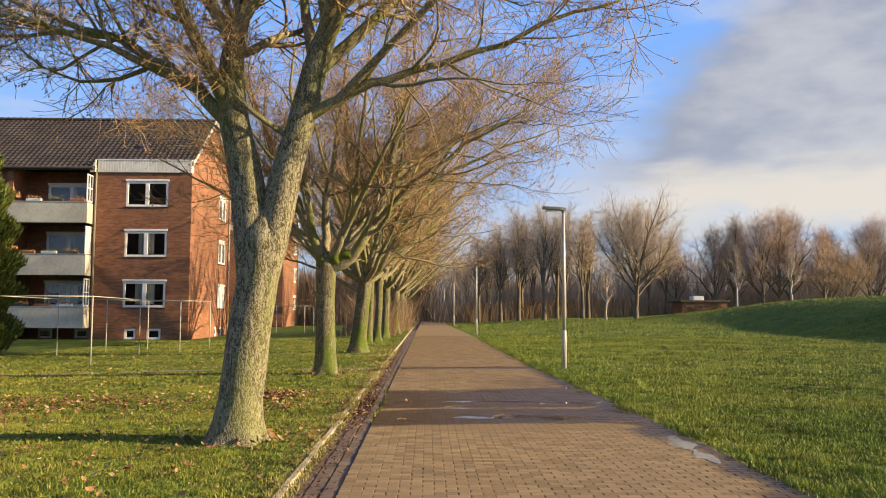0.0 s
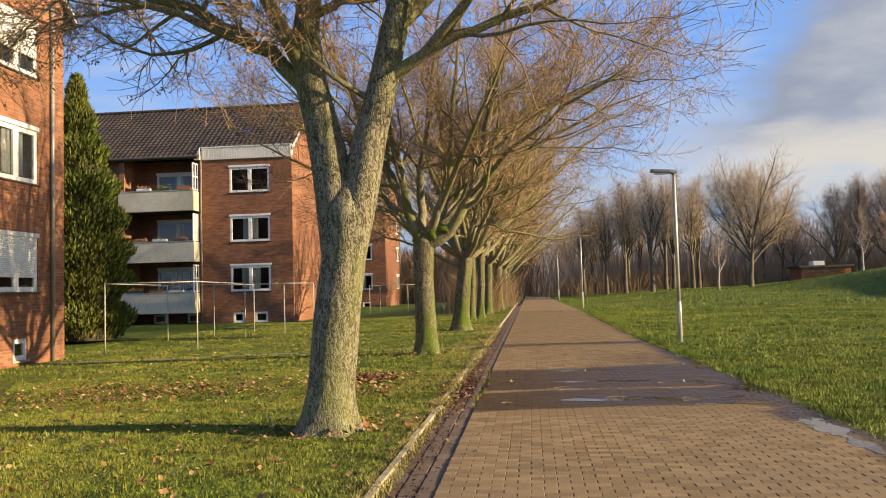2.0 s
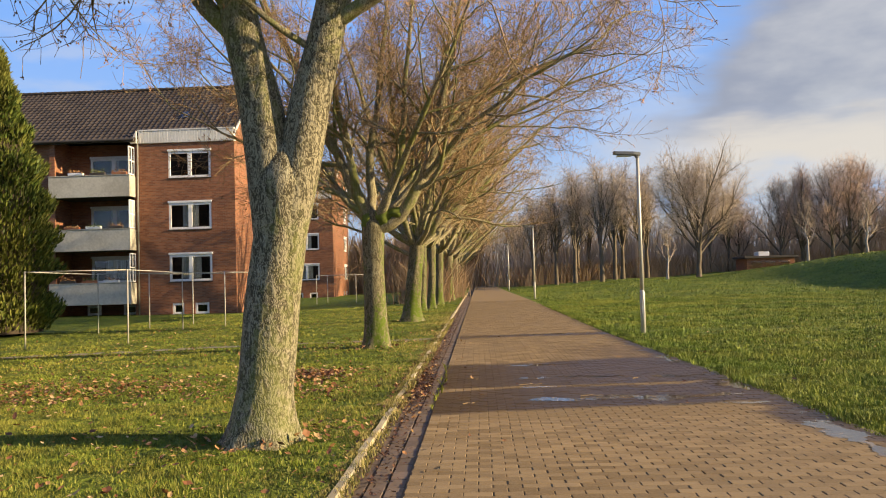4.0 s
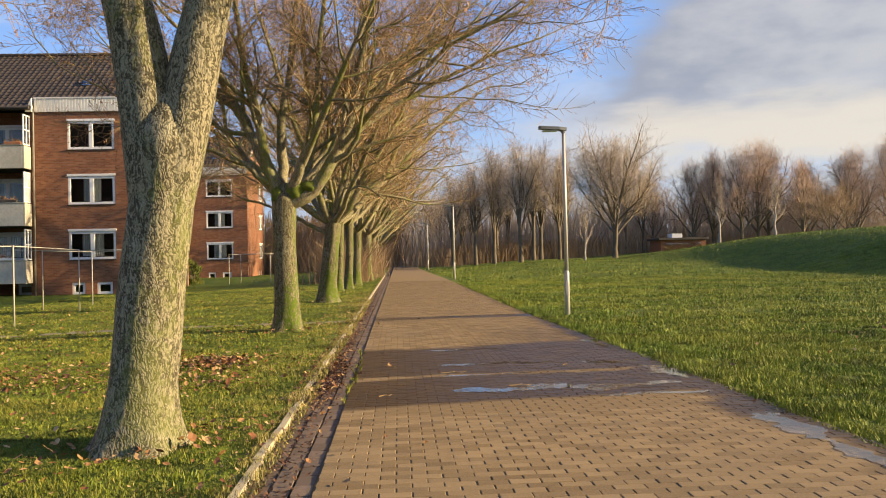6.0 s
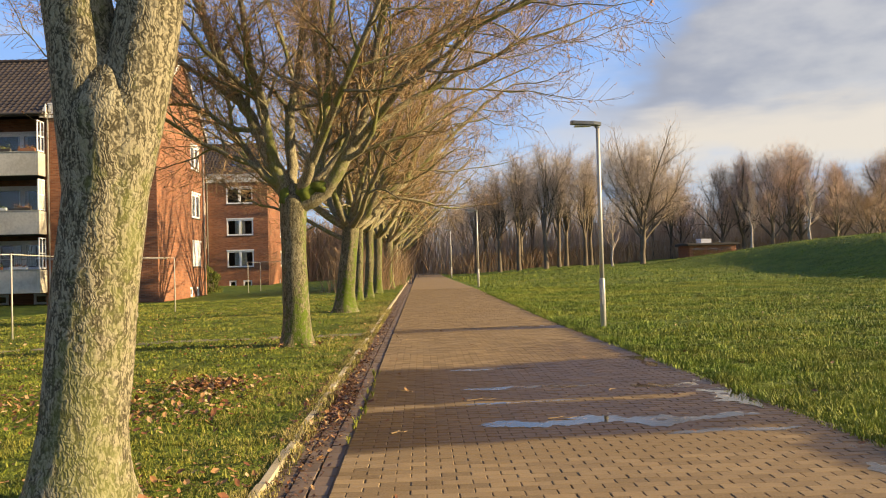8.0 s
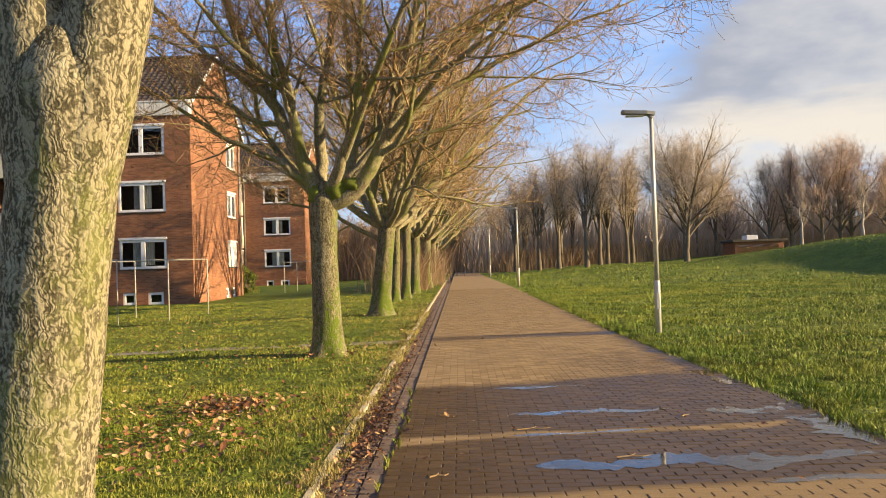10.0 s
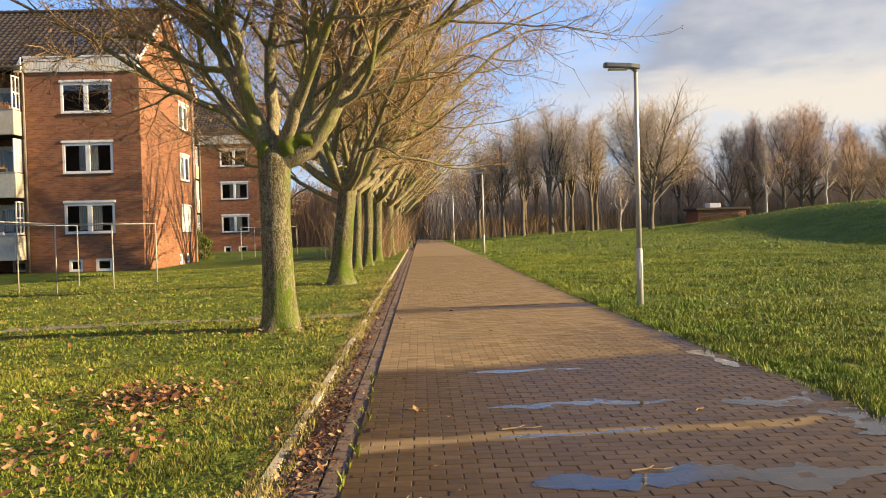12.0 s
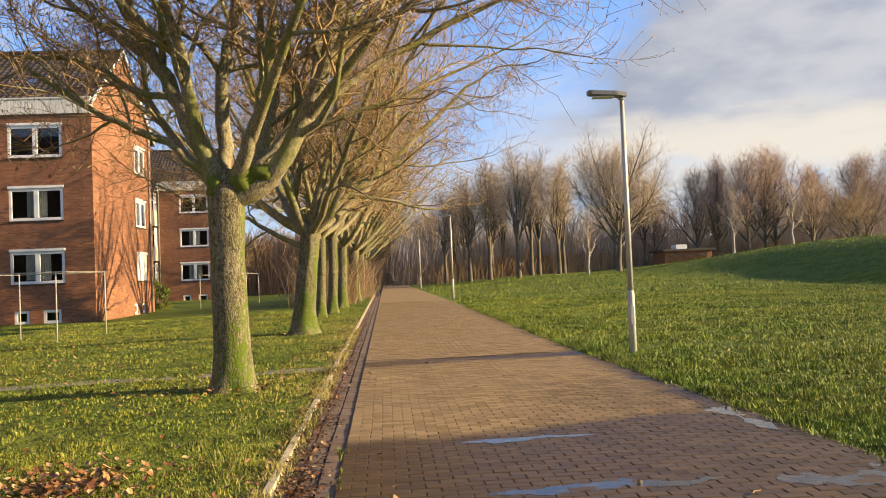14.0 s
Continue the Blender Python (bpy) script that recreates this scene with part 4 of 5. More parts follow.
def avenue_tree(at, seed, trunk, limbs, spec, label, keys=0, extra=(), bark=None):
    """trunk: points and radii from the foot; limbs: (points, first radius, length that its side growth is reckoned by)."""
    tree = Tree(seed)
    ob = thing("avenue_tree", at, label, "tree", "avenue of bare trees")
    me = trunk_geo(*trunk, seed)
    bark = bark or BARK_MOSSY
    me.materials.append(bark)
    part("trunk", me, bark, ob)
    for me_pts, me_r in extra:
        m2 = trunk_geo(me_pts, me_r, seed + 1, 18, 0.0)
        m2.materials.append(bark)
        part("stem", m2, bark, ob)
        pts = [Vector(p) for p in me_pts]
        tree.spawn(pts[4:], me_r[4:], 4.2, 0, spec)
    for pts, r0, end in limbs:
        pts = [Vector(p) for p in pts]
        # soften the hand-set line
        fine = []
        for i in range(len(pts) - 1):
            for u in (0, 0.34, 0.67):
                fine.append(pts[i].lerp(pts[i + 1], u) + tree.jitter(0.02 if i else 0))
        fine.append(pts[-1])
        n = len(fine)
        rads = [r0 * (1 - (1 - end) * i / (n - 1)) for i in range(n)]
        v, f = sweep([[tuple(q) for q in fine]], [rads], 10)
        part("limb", array_mesh("limb", v, f, BARK_YOUNG, True), BARK_YOUNG, ob)
        L = sum((fine[i + 1] - fine[i]).length for i in range(n - 1))
        tree.spawn(fine, rads, max(L, 2.5), 0, spec)
    part("branchwork", tree.mesh("limb", "branchwork", BARK_YOUNG), BARK_YOUNG, ob)
    part("crown", tree.mesh("twig", "crown", TWIG), TWIG, ob)
    if keys:
        tagged(part("dry_seed", tree.clusters(keys, 0.022, SEED, "dry_seed"), SEED, ob, "dry brown seed clusters"), kind="stuff")
    return ob


def ring_limbs(seed, z, n, reach, top, r0):
    """Limbs that leave a pollard head all round: wide low ones and steep ones by turns."""
    r = random.Random(seed)
    out = []
    for i in range(n):
        a = 6.283 * i / n + r.uniform(-0.3, 0.3)
        R = reach * (r.uniform(0.95, 1.2) if i % 2 else r.uniform(0.5, 0.75))
        H = top * (r.uniform(0.72, 0.92) if i % 2 else r.uniform(0.95, 1.15))
        c, s = math.cos(a), math.sin(a)
        out.append(([(0.05 * c, 0.05 * s, z - 0.15), (R * 0.15 * c, R * 0.15 * s, z + 0.25), (R * 0.36 * c, R * 0.36 * s, z + 0.3 * H), (R * 0.66 * c, R * 0.66 * s, z + 0.62 * H), (R * c, R * s, z + H)], r0 * r.uniform(0.75, 1.1), 0.35))
    return out


SPEC1 = spec_for(9, 8, 9, 0.42)
SPEC2 = spec_for(8, 7, 11, 0.45)
SPEC3 = spec_for(7, 7, 6, 0.6)

T1 = (-1.03, 9.05, 0.0)
avenue_tree(
    T1, 11,
    ([(0, 0, -0.15), (0.0, 0, 0.0), (0.05, 0, 0.5), (0.16, -0.02, 1.44), (0.24, -0.04, 2.0), (0.27, -0.06, 2.35), (0.28, -0.05, 2.58), (0.28, -0.03, 2.8)], [0.36, 0.32, 0.255, 0.235, 0.235, 0.25, 0.17, 0.04]),
    [
        ([(-0.14, 0, 3.7), (-0.6, 0.1, 4.15), (-1.1, 0.2, 4.5), (-1.7, 0.3, 4.85), (-2.9, 0.6, 5.3)], 0.1, 0.3),
        ([(-0.18, 0, 3.9), (-0.5, -0.5, 4.7), (-0.9, -0.9, 5.6), (-1.2, -1.2, 6.8)], 0.09, 0.35),
        ([(0.62, 0, 3.7), (1.15, -0.1, 4.0), (1.7, -0.15, 4.25), (2.7, -0.2, 4.5), (3.9, -0.3, 5.0)], 0.075, 0.3),
        ([(0.8, 0.05, 4.3), (1.5, 0.4, 5.1), (2.3, 0.8, 6.0), (3.0, 1.1, 7.2)], 0.09, 0.35),
        ([(0.85, 0, 4.4), (0.6, 0.9, 5.3), (0.5, 1.7, 6.4), (0.4, 2.2, 7.8)], 0.09, 0.35),
        ([(-0.1, 0, 4.6), (-0.7, 0.8, 5.6), (-1.3, 1.5, 6.8), (-1.6, 1.9, 8.2)], 0.09, 0.35),
        ([(0.9, 0, 4.7), (1.3, -0.8, 5.6), (1.8, -1.6, 6.7), (2.1, -2.0, 7.8)], 0.08, 0.35),
        ([(0.55, 0, 3.55), (0.2, -0.3, 3.75), (-0.2, -0.6, 4.1), (-0.5, -0.9, 4.9)], 0.035, 0.4),
        ([(-0.6, 0.1, 4.15), (-1.4, -0.5, 4.45), (-2.4, -1.0, 4.65), (-3.6, -1.4, 4.7)], 0.05, 0.3),
        ([(-1.7, 0.3, 4.85), (-2.8, 1.2, 5.2), (-4.2, 1.8, 5.3)], 0.05, 0.3),
        ([(1.15, -0.1, 4.0), (2.0, -0.7, 4.7), (3.0, -1.2, 5.4), (4.2, -1.6, 5.9)], 0.055, 0.3),
    ],
    SPEC1, "tall bare lime tree with a forked mossy trunk beside the kerb", 4500,
    extra=(
        ([(0.2, -0.04, 1.7), (0.16, -0.03, 2.3), (0.12, -0.02, 2.7), (0.03, 0, 3.2), (-0.12, 0, 3.8), (-0.16, 0, 4.4), (-0.06, 0.1, 5.1), (0.0, 0.2, 6.5)], [0.19, 0.215, 0.215, 0.2, 0.18, 0.14, 0.105, 0.06]),
        ([(0.26, -0.05, 1.7), (0.36, -0.05, 2.25), (0.44, -0.03, 2.65), (0.52, -0.02, 3.1), (0.68, 0, 3.7), (0.87, 0, 4.5), (1.08, 0, 5.15), (1.3, 0.1, 6.6)], [0.17, 0.195, 0.2, 0.19, 0.17, 0.145, 0.105, 0.06]),
    ),
    bark=BARK,
)

T2 = (-1.21, 18.9, land(-1.21, 18.9))
second_tree = avenue_tree(
    T2, 23,
    ([(0, 0, -0.15), (0, 0, 0), (0.0, 0, 0.6), (-0.02, 0, 1.6), (-0.02, 0, 2.3), (0.0, 0, 2.62), (0.02, 0, 2.85)], [0.3, 0.27, 0.235, 0.22, 0.235, 0.24, 0.12]),
    [
        ([(-0.05, 0, 2.5), (-0.25, 0, 3.0), (-0.55, 0.05, 3.72), (-0.85, 0.1, 4.3), (-1.15, 0.2, 4.83), (-1.7, 0.4, 6.2), (-2.3, 0.6, 7.4)], 0.15, 0.3),
        ([(-0.3, 0, 3.1), (-0.4, -0.2, 3.7), (-0.43, -0.3, 4.21), (-0.6, -0.5, 4.92), (-0.8, -0.8, 6.5)], 0.105, 0.35),
        ([(-0.06, 0.1, 2.6), (-0.08, 0.25, 3.21), (-0.1, 0.4, 4.2), (0.0, 0.6, 4.91), (0.2, 0.9, 6.6), (0.3, 1.1, 7.8)], 0.12, 0.3),
        ([(0.05, 0, 2.5), (0.4, -0.05, 2.6), (0.66, -0.1, 2.81), (1.06, -0.15, 3.46), (1.39, -0.2, 4.28), (2.04, -0.25, 4.87), (3.2, -0.3, 5.6), (4.6, -0.3, 6.1)], 0.165, 0.2),
        ([(0.1, 0.05, 2.65), (0.38, 0.15, 2.87), (0.9, 0.4, 3.52), (1.37, 0.7, 4.56), (1.55, 0.9, 5.8), (1.7, 1.1, 7.2)], 0.135, 0.3),
        ([(0.15, 0.2, 2.75), (0.39, 0.4, 3.09), (0.58, 0.7, 3.91), (0.4, 1.0, 4.69), (0.3, 1.3, 6.5)], 0.115, 0.3),
        ([(0.15, -0.1, 2.75), (0.4, -0.4, 3.2), (0.7, -0.7, 4.08), (0.77, -0.9, 4.9), (1.0, -1.3, 6.6)], 0.11, 0.3),
        ([(1.39, -0.2, 4.28), (1.5, -0.3, 5.0), (1.75, -0.4, 6.0), (2.0, -0.5, 7.2)], 0.1, 0.3),
        ([(-0.15, 0, 2.75), (-0.5, -0.05, 3.05), (-0.87, -0.1, 3.34), (-1.5, -0.2, 3.6), (-2.6, -0.3, 4.3), (-3.9, -0.4, 5.0)], 0.075, 0.22),
        ([(-0.1, 0.1, 2.6), (-0.8, 0.8, 3.3), (-1.4, 1.5, 4.2), (-1.8, 2.0, 5.6)], 0.085, 0.3),
        ([(0.05, 0.15, 2.7), (0.5, 1.0, 3.3), (1.0, 1.8, 4.3), (1.2, 2.4, 6.0)], 0.09, 0.3),
        ([(0.9, 0.4, 3.52), (1.8, 0.8, 4.3), (3.0, 1.0, 5.0), (4.2, 1.1, 5.6), (5.3, 1.2, 6.0)], 0.075, 0.22),
        ([(1.06, -0.15, 3.46), (2.0, -0.8, 4.4), (3.2, -1.3, 5.2), (4.5, -1.7, 5.9)], 0.075, 0.22),
        ([(1.37, 0.7, 4.56), (2.2, 1.3, 5.5), (3.2, 1.7, 6.4), (4.3, 2.0, 7.2)], 0.07, 0.25),
        ([(-0.85, 0.1, 4.3), (-2.0, 0.6, 5.2), (-3.1, 1.0, 6.2), (-4.0, 1.3, 7.2)], 0.065, 0.25),
        ([(0.4, -0.4, 3.2), (1.0, -1.4, 4.2), (1.6, -2.2, 5.2), (2.2, -2.8, 6.4)], 0.075, 0.25),
        ([(-0.43, -0.3, 4.21), (-1.2, -1.3, 5.0), (-2.0, -2.1, 6.0)], 0.06, 0.25),
    ],
    SPEC2, "bare pollarded tree with a mossy trunk and candelabra limbs", 6500,
)



def moss(parent, at, rx, ry, rz, seed):
    """A lumpy cushion of moss on the crotch of a tree."""
    v, f, m, n = [], [], 10, 18
    for i in range(m + 1):
        a = math.pi * i / m
        for j in range(n):
            b = 2 * math.pi * j / n
            d = Vector((math.sin(a) * math.cos(b), math.sin(a) * math.sin(b), math.cos(a)))
            k = 1 + 0.35 * noise.noise(d * 2.2 + Vector((seed, 0, 0))) + 0.15 * noise.noise(d * 7)
            v.append((at[0] + rx * d.x * k, at[1] + ry * d.y * k, at[2] + rz * d.z * k))
    for i in range(m):
        for j in range(n):
            f.append((i * n + j, (i + 1) * n + j, (i + 1) * n + (j + 1) % n, i * n + (j + 1) % n))
    part("moss_cushion", array_mesh("moss_cushion", np.array(v), np.array(f), MOSS, True), MOSS, parent, "bright green moss cushion")


moss(second_tree, (0.22, -0.12, 2.72), 0.2, 0.14, 0.17, 3)
moss(second_tree, (0.5, -0.16, 2.8), 0.2, 0.1, 0.1, 5)
moss(second_tree, (-0.12, -0.1, 2.62), 0.12, 0.12, 0.2, 8)

T3 = (-1.3, 28.9, land(-1.3, 28.9))
avenue_tree(
    T3, 31,
    ([(0, 0, -0.15), (0, 0, 0), (0.05, 0, 0.6), (0.16, 0, 1.6), (0.25, 0, 2.4), (0.28, 0, 2.85)], [0.4, 0.36, 0.28, 0.245, 0.24, 0.16]),
    [
        ([(0.25, 0, 2.6), (0.6, 0, 2.95), (1.15, 0.05, 3.47), (1.96, 0.1, 3.95), (2.45, 0.15, 5.14), (2.55, 0.2, 7.0)], 0.16, 0.3),
        ([(1.3, 0.05, 3.6), (1.6, 0.3, 4.5), (2.0, 0.5, 5.45), (3.6, 0.8, 6.5), (5.2, 1.0, 7.2)], 0.11, 0.25),
        ([(0.15, 0, 2.6), (-0.16, 0, 3.3), (0.1, 0.1, 4.29), (0.2, 0.2, 5.6), (0.2, 0.3, 7.2)], 0.13, 0.3),
        ([(0.2, 0, 2.1), (-0.5, 0.1, 2.45), (-1.27, 0.2, 2.92), (-2.5, 0.3, 3.3), (-3.6, 0.4, 3.9)], 0.08, 0.25),
        ([(0.25, 0, 2.7), (0.5, -0.4, 3.4), (0.9, -0.8, 4.6), (1.2, -1.1, 6.4)], 0.12, 0.3),
    ] + [([(x + 0.25, y, z) for x, y, z in pts], r0, e) for pts, r0, e in ring_limbs(31, 2.65, 9, 5.0, 5.2, 0.12)],
    SPEC2, "bare pollarded tree with a stout leaning trunk and upswept limbs", 4000,
)

far_limb_trees = [
    ((-1.5, 37.0), 41, 2.9, 0.2, 9, 4.8, 5.2, 0.12),
    ((-1.25, 39.4), 47, 3.0, 0.22, 9, 4.6, 5.2, 0.12),
    ((-1.15, 44.6), 53, 2.8, 0.26, 10, 4.8, 5.2, 0.13),
]
for (x, y), seed, zc, r0, n, reach, top, lr in far_limb_trees:
    avenue_tree(
        (x, y, land(x, y)), seed,
        ([(0, 0, -0.15), (0, 0, 0), (0.02, 0, 0.6), (0.08, 0, 1.6), (0.1, 0, zc - 0.2), (0.1, 0, zc + 0.1)], [r0 * 1.2, r0 * 1.05, r0 * 0.85, r0 * 0.75, r0 * 0.78, r0 * 0.85]),
        ring_limbs(seed, zc, n, reach, top, lr), SPEC3 if seed > 35 else SPEC2,
        "bare pollarded avenue tree with a stout trunk and upswept limbs", 2600,
    )

# further down the avenue one pattern repeats
pattern = avenue_tree(
    (-0.9, 52.0, land(-0.9, 52.0)), 61,
    ([(0, 0, -0.15), (0, 0, 0), (0.0, 0, 0.8), (0.05, 0, 2.0), (0.05, 0, 3.0)], [0.4, 0.36, 0.3, 0.27, 0.27]),
    ring_limbs(61, 2.8, 11, 4.6, 5.4, 0.14), spec_for(6, 5, 4, 0.85),
    "bare avenue tree far down the path", 0,
)
for k, (x, y, turn, s) in enumerate(((-0.8, 60, 70, 1.0), (-1.2, 69, 150, 1.05), (-1.0, 78, 230, 0.95), (-1.2, 88, 20, 1.05), (-1.0, 98, 110, 1.0), (-1.3, 110, 200, 1.1), (-1.0, 124, 300, 1.0), (-1.5, 140, 40, 1.1))):
    copy_thing(pattern, pose(x, y, land(x, y), 0, 0, turn) @ Matrix.Scale(s, 4))


# ---------------------------------------------------------------- wood edge
def wood_tree(seed, height, spread_, spec, bark, twig, at, label, name="tree", group="", forks=7, clear=0.28, wood=None, top=0.8, rise=(30, 55)):
    tree = Tree(seed)
    r = random.Random(seed)
    ob = thing(name, at, label, "tree", group)
    t0 = height * 0.022
    pts = [Vector((0, 0, -0.3)), Vector((0, 0, 0))]
    rad = [t0 * 1.25, t0 * 1.1]
    for i in range(1, 8):
        pts.append(Vector((r.gauss(0, 0.02 * i), r.gauss(0, 0.02 * i), height * top * i / 7)))
        rad.append(t0 * (1 - 0.85 * i / 7))
    part("trunk", Geo().tube([tuple(p) for p in pts], rad, 9, False).mesh("trunk", bark, True), bark, ob)
    for i in range(forks):
        f = clear + (0.95 - clear) * (i + r.random() * 0.6) / forks
        x = 1 + f * 7
        j = min(int(x), 7)
        p = pts[j].lerp(pts[j + 1], x - j) if j < 8 else pts[-1]
        a = i * 2.4 + r.uniform(-0.4, 0.4)
        el = radians(r.uniform(*rise) + 25 * f)
        L = spread_ * (1.25 - 0.7 * f) * r.uniform(0.8, 1.2)
        d = Vector((math.cos(a) * math.cos(el), math.sin(a) * math.cos(el), math.sin(el)))
        tree.grow(p, d, L, rad[j] * 0.66, 0, spec)
    tree.grow(pts[-1], Vector((0, 0, 1)), height * 0.22, rad[-1], 0, spec)
    part("branchwork", tree.mesh("limb", "branchwork", wood or bark), bark, ob)
    part("crown", tree.mesh("twig", "crown", twig), twig, ob)
    return ob


def wood_spec(k1, k2, k3, shoot, thick=0.012):
    return [
        dict(kind="limb", n=6, wob=0.08, up=0.07, end=0.35, sides=5, kids=k1, ang=(20, 45), len=1, rad=1, **{"from": 0.2}, lead=0.8),
        dict(kind="limb", n=4, wob=0.1, up=0.06, end=0.4, sides=4, kids=k2, ang=(20, 50), len=0.5, rad=0.5, **{"from": 0.15}),
        dict(kind="twig", n=2, wob=0.14, up=0.05, end=0.5, sides=3, kids=k3, ang=(20, 55), len=0.5, rad=0.5, least=0.0095, **{"from": 0.1}),
        dict(kind="twig", n=1, wob=0.15, up=0.04, end=0.6, sides=3, kids=0, ang=(20, 60), len=0.5, rad=0.75, least=0.0065, fix=shoot, **{"from": 0.1}),
    ]


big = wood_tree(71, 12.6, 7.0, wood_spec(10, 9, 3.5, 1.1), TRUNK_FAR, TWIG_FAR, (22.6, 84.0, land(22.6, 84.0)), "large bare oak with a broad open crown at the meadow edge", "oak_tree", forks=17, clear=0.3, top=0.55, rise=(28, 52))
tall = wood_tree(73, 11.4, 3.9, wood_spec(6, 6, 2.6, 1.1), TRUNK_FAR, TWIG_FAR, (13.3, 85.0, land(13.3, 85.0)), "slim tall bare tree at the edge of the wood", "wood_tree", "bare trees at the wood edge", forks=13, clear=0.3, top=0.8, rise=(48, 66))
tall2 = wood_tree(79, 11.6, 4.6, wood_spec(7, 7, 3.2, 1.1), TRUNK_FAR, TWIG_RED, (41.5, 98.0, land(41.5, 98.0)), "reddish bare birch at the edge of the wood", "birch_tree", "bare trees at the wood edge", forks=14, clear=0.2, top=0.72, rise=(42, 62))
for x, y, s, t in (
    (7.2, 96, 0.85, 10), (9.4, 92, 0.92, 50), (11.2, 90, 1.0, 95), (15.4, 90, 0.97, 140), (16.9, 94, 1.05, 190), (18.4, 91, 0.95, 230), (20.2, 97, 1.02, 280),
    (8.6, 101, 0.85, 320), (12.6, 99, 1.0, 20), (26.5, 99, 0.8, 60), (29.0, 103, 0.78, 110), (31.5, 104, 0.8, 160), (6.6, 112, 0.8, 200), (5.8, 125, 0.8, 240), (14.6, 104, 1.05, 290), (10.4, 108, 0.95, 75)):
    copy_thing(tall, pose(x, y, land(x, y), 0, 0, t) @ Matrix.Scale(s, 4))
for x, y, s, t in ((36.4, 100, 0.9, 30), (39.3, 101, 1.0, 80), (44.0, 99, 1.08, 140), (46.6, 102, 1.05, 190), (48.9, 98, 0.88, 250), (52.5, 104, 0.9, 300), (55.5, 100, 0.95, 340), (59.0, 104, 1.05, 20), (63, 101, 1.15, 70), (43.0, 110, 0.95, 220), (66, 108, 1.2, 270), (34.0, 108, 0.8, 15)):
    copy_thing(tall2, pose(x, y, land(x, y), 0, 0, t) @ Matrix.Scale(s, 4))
wood_tree(101, 4.6, 3.2, wood_spec(6, 6, 5, 0.5), TRUNK_FAR, HEDGE, (41.0, 77.0, land(41.0, 77.0)), "low tawny bare bush behind the bank", "shrub", forks=14, clear=0.08, top=0.6, rise=(25, 50))


def sapling(x, y, height, bark, seed, label):
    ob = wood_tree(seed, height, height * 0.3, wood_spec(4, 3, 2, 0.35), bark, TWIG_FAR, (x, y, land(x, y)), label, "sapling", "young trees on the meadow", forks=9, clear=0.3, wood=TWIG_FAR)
    return ob


sapling(18.2, 78.0, 5.4, BIRCH, 83, "young tree with a pale stem at the meadow edge")
sapling(28.5, 72.0, 5.2, BIRCH, 89, "slim young tree with a pale stem on the mound")
sapling(33.4, 72.0, 5.8, BIRCH, 97, "young birch with a white stem on the mound")


def brush(name, spots, count, height, material, label, seed, thick=0.012):
    """Dense bare undergrowth: many thin upright shoots over a strip."""
    rn = np.random.default_rng(seed)
    lines, rads = [], []
    for (x0, y0, x1, y1, wd), share in spots:
        for _ in range(int(count * share)):
            u = rn.random()
            x, y = x0 + (x1 - x0) * u + rn.normal(0, wd), y0 + (y1 - y0) * u + rn.normal(0, wd)
            h = height * rn.uniform(0.45, 1.15)
            lean = rn.normal(0, 0.3, 2)
            z = land(x, y)
            lines.append([(x, y, z - 0.05), (x + lean[0] * h * 0.4, y + lean[1] * h * 0.4, z + h * 0.55), (x + lean[0] * h + rn.normal(0, 0.15), y + lean[1] * h + rn.normal(0, 0.15), z + h)])
            t = thick * rn.uniform(0.6, 1.6)
            rads.append([t * 1.3, t, t * 0.5])
    v, f = sweep(lines, rads, 3)
    return tagged(new(name, array_mesh(name, v, f, material)), label, "undergrowth", kind="stuff")


brush("undergrowth", [((5.5, 100, 30, 104, 2.0), 0.5), ((30, 106, 72, 106, 2.5), 0.5)], 4500, 2.2, HEDGE, "dense bare brown undergrowth at the wood edge", 3, 0.03)
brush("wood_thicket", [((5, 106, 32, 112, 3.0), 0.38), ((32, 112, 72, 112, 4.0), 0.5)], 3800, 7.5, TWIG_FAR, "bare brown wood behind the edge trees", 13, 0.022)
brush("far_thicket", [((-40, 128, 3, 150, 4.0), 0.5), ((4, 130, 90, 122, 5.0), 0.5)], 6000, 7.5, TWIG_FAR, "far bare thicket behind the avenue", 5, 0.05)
brush("avenue_brush", [((-2.2, 47, -1.6, 62, 0.7), 0.6), ((-2.5, 62, -2.0, 90, 1.0), 0.4)], 2600, 2.2, HEDGE, "reddish bare brushwood under the avenue trees", 7, 0.012)
brush("garden_thicket", [((-9, 94, -45, 102, 3.0), 0.5), ((-12, 108, -2.0, 112, 2.0), 0.5)], 8000, 6.0, HEDGE, "dark bare thicket behind the houses", 9, 0.035)


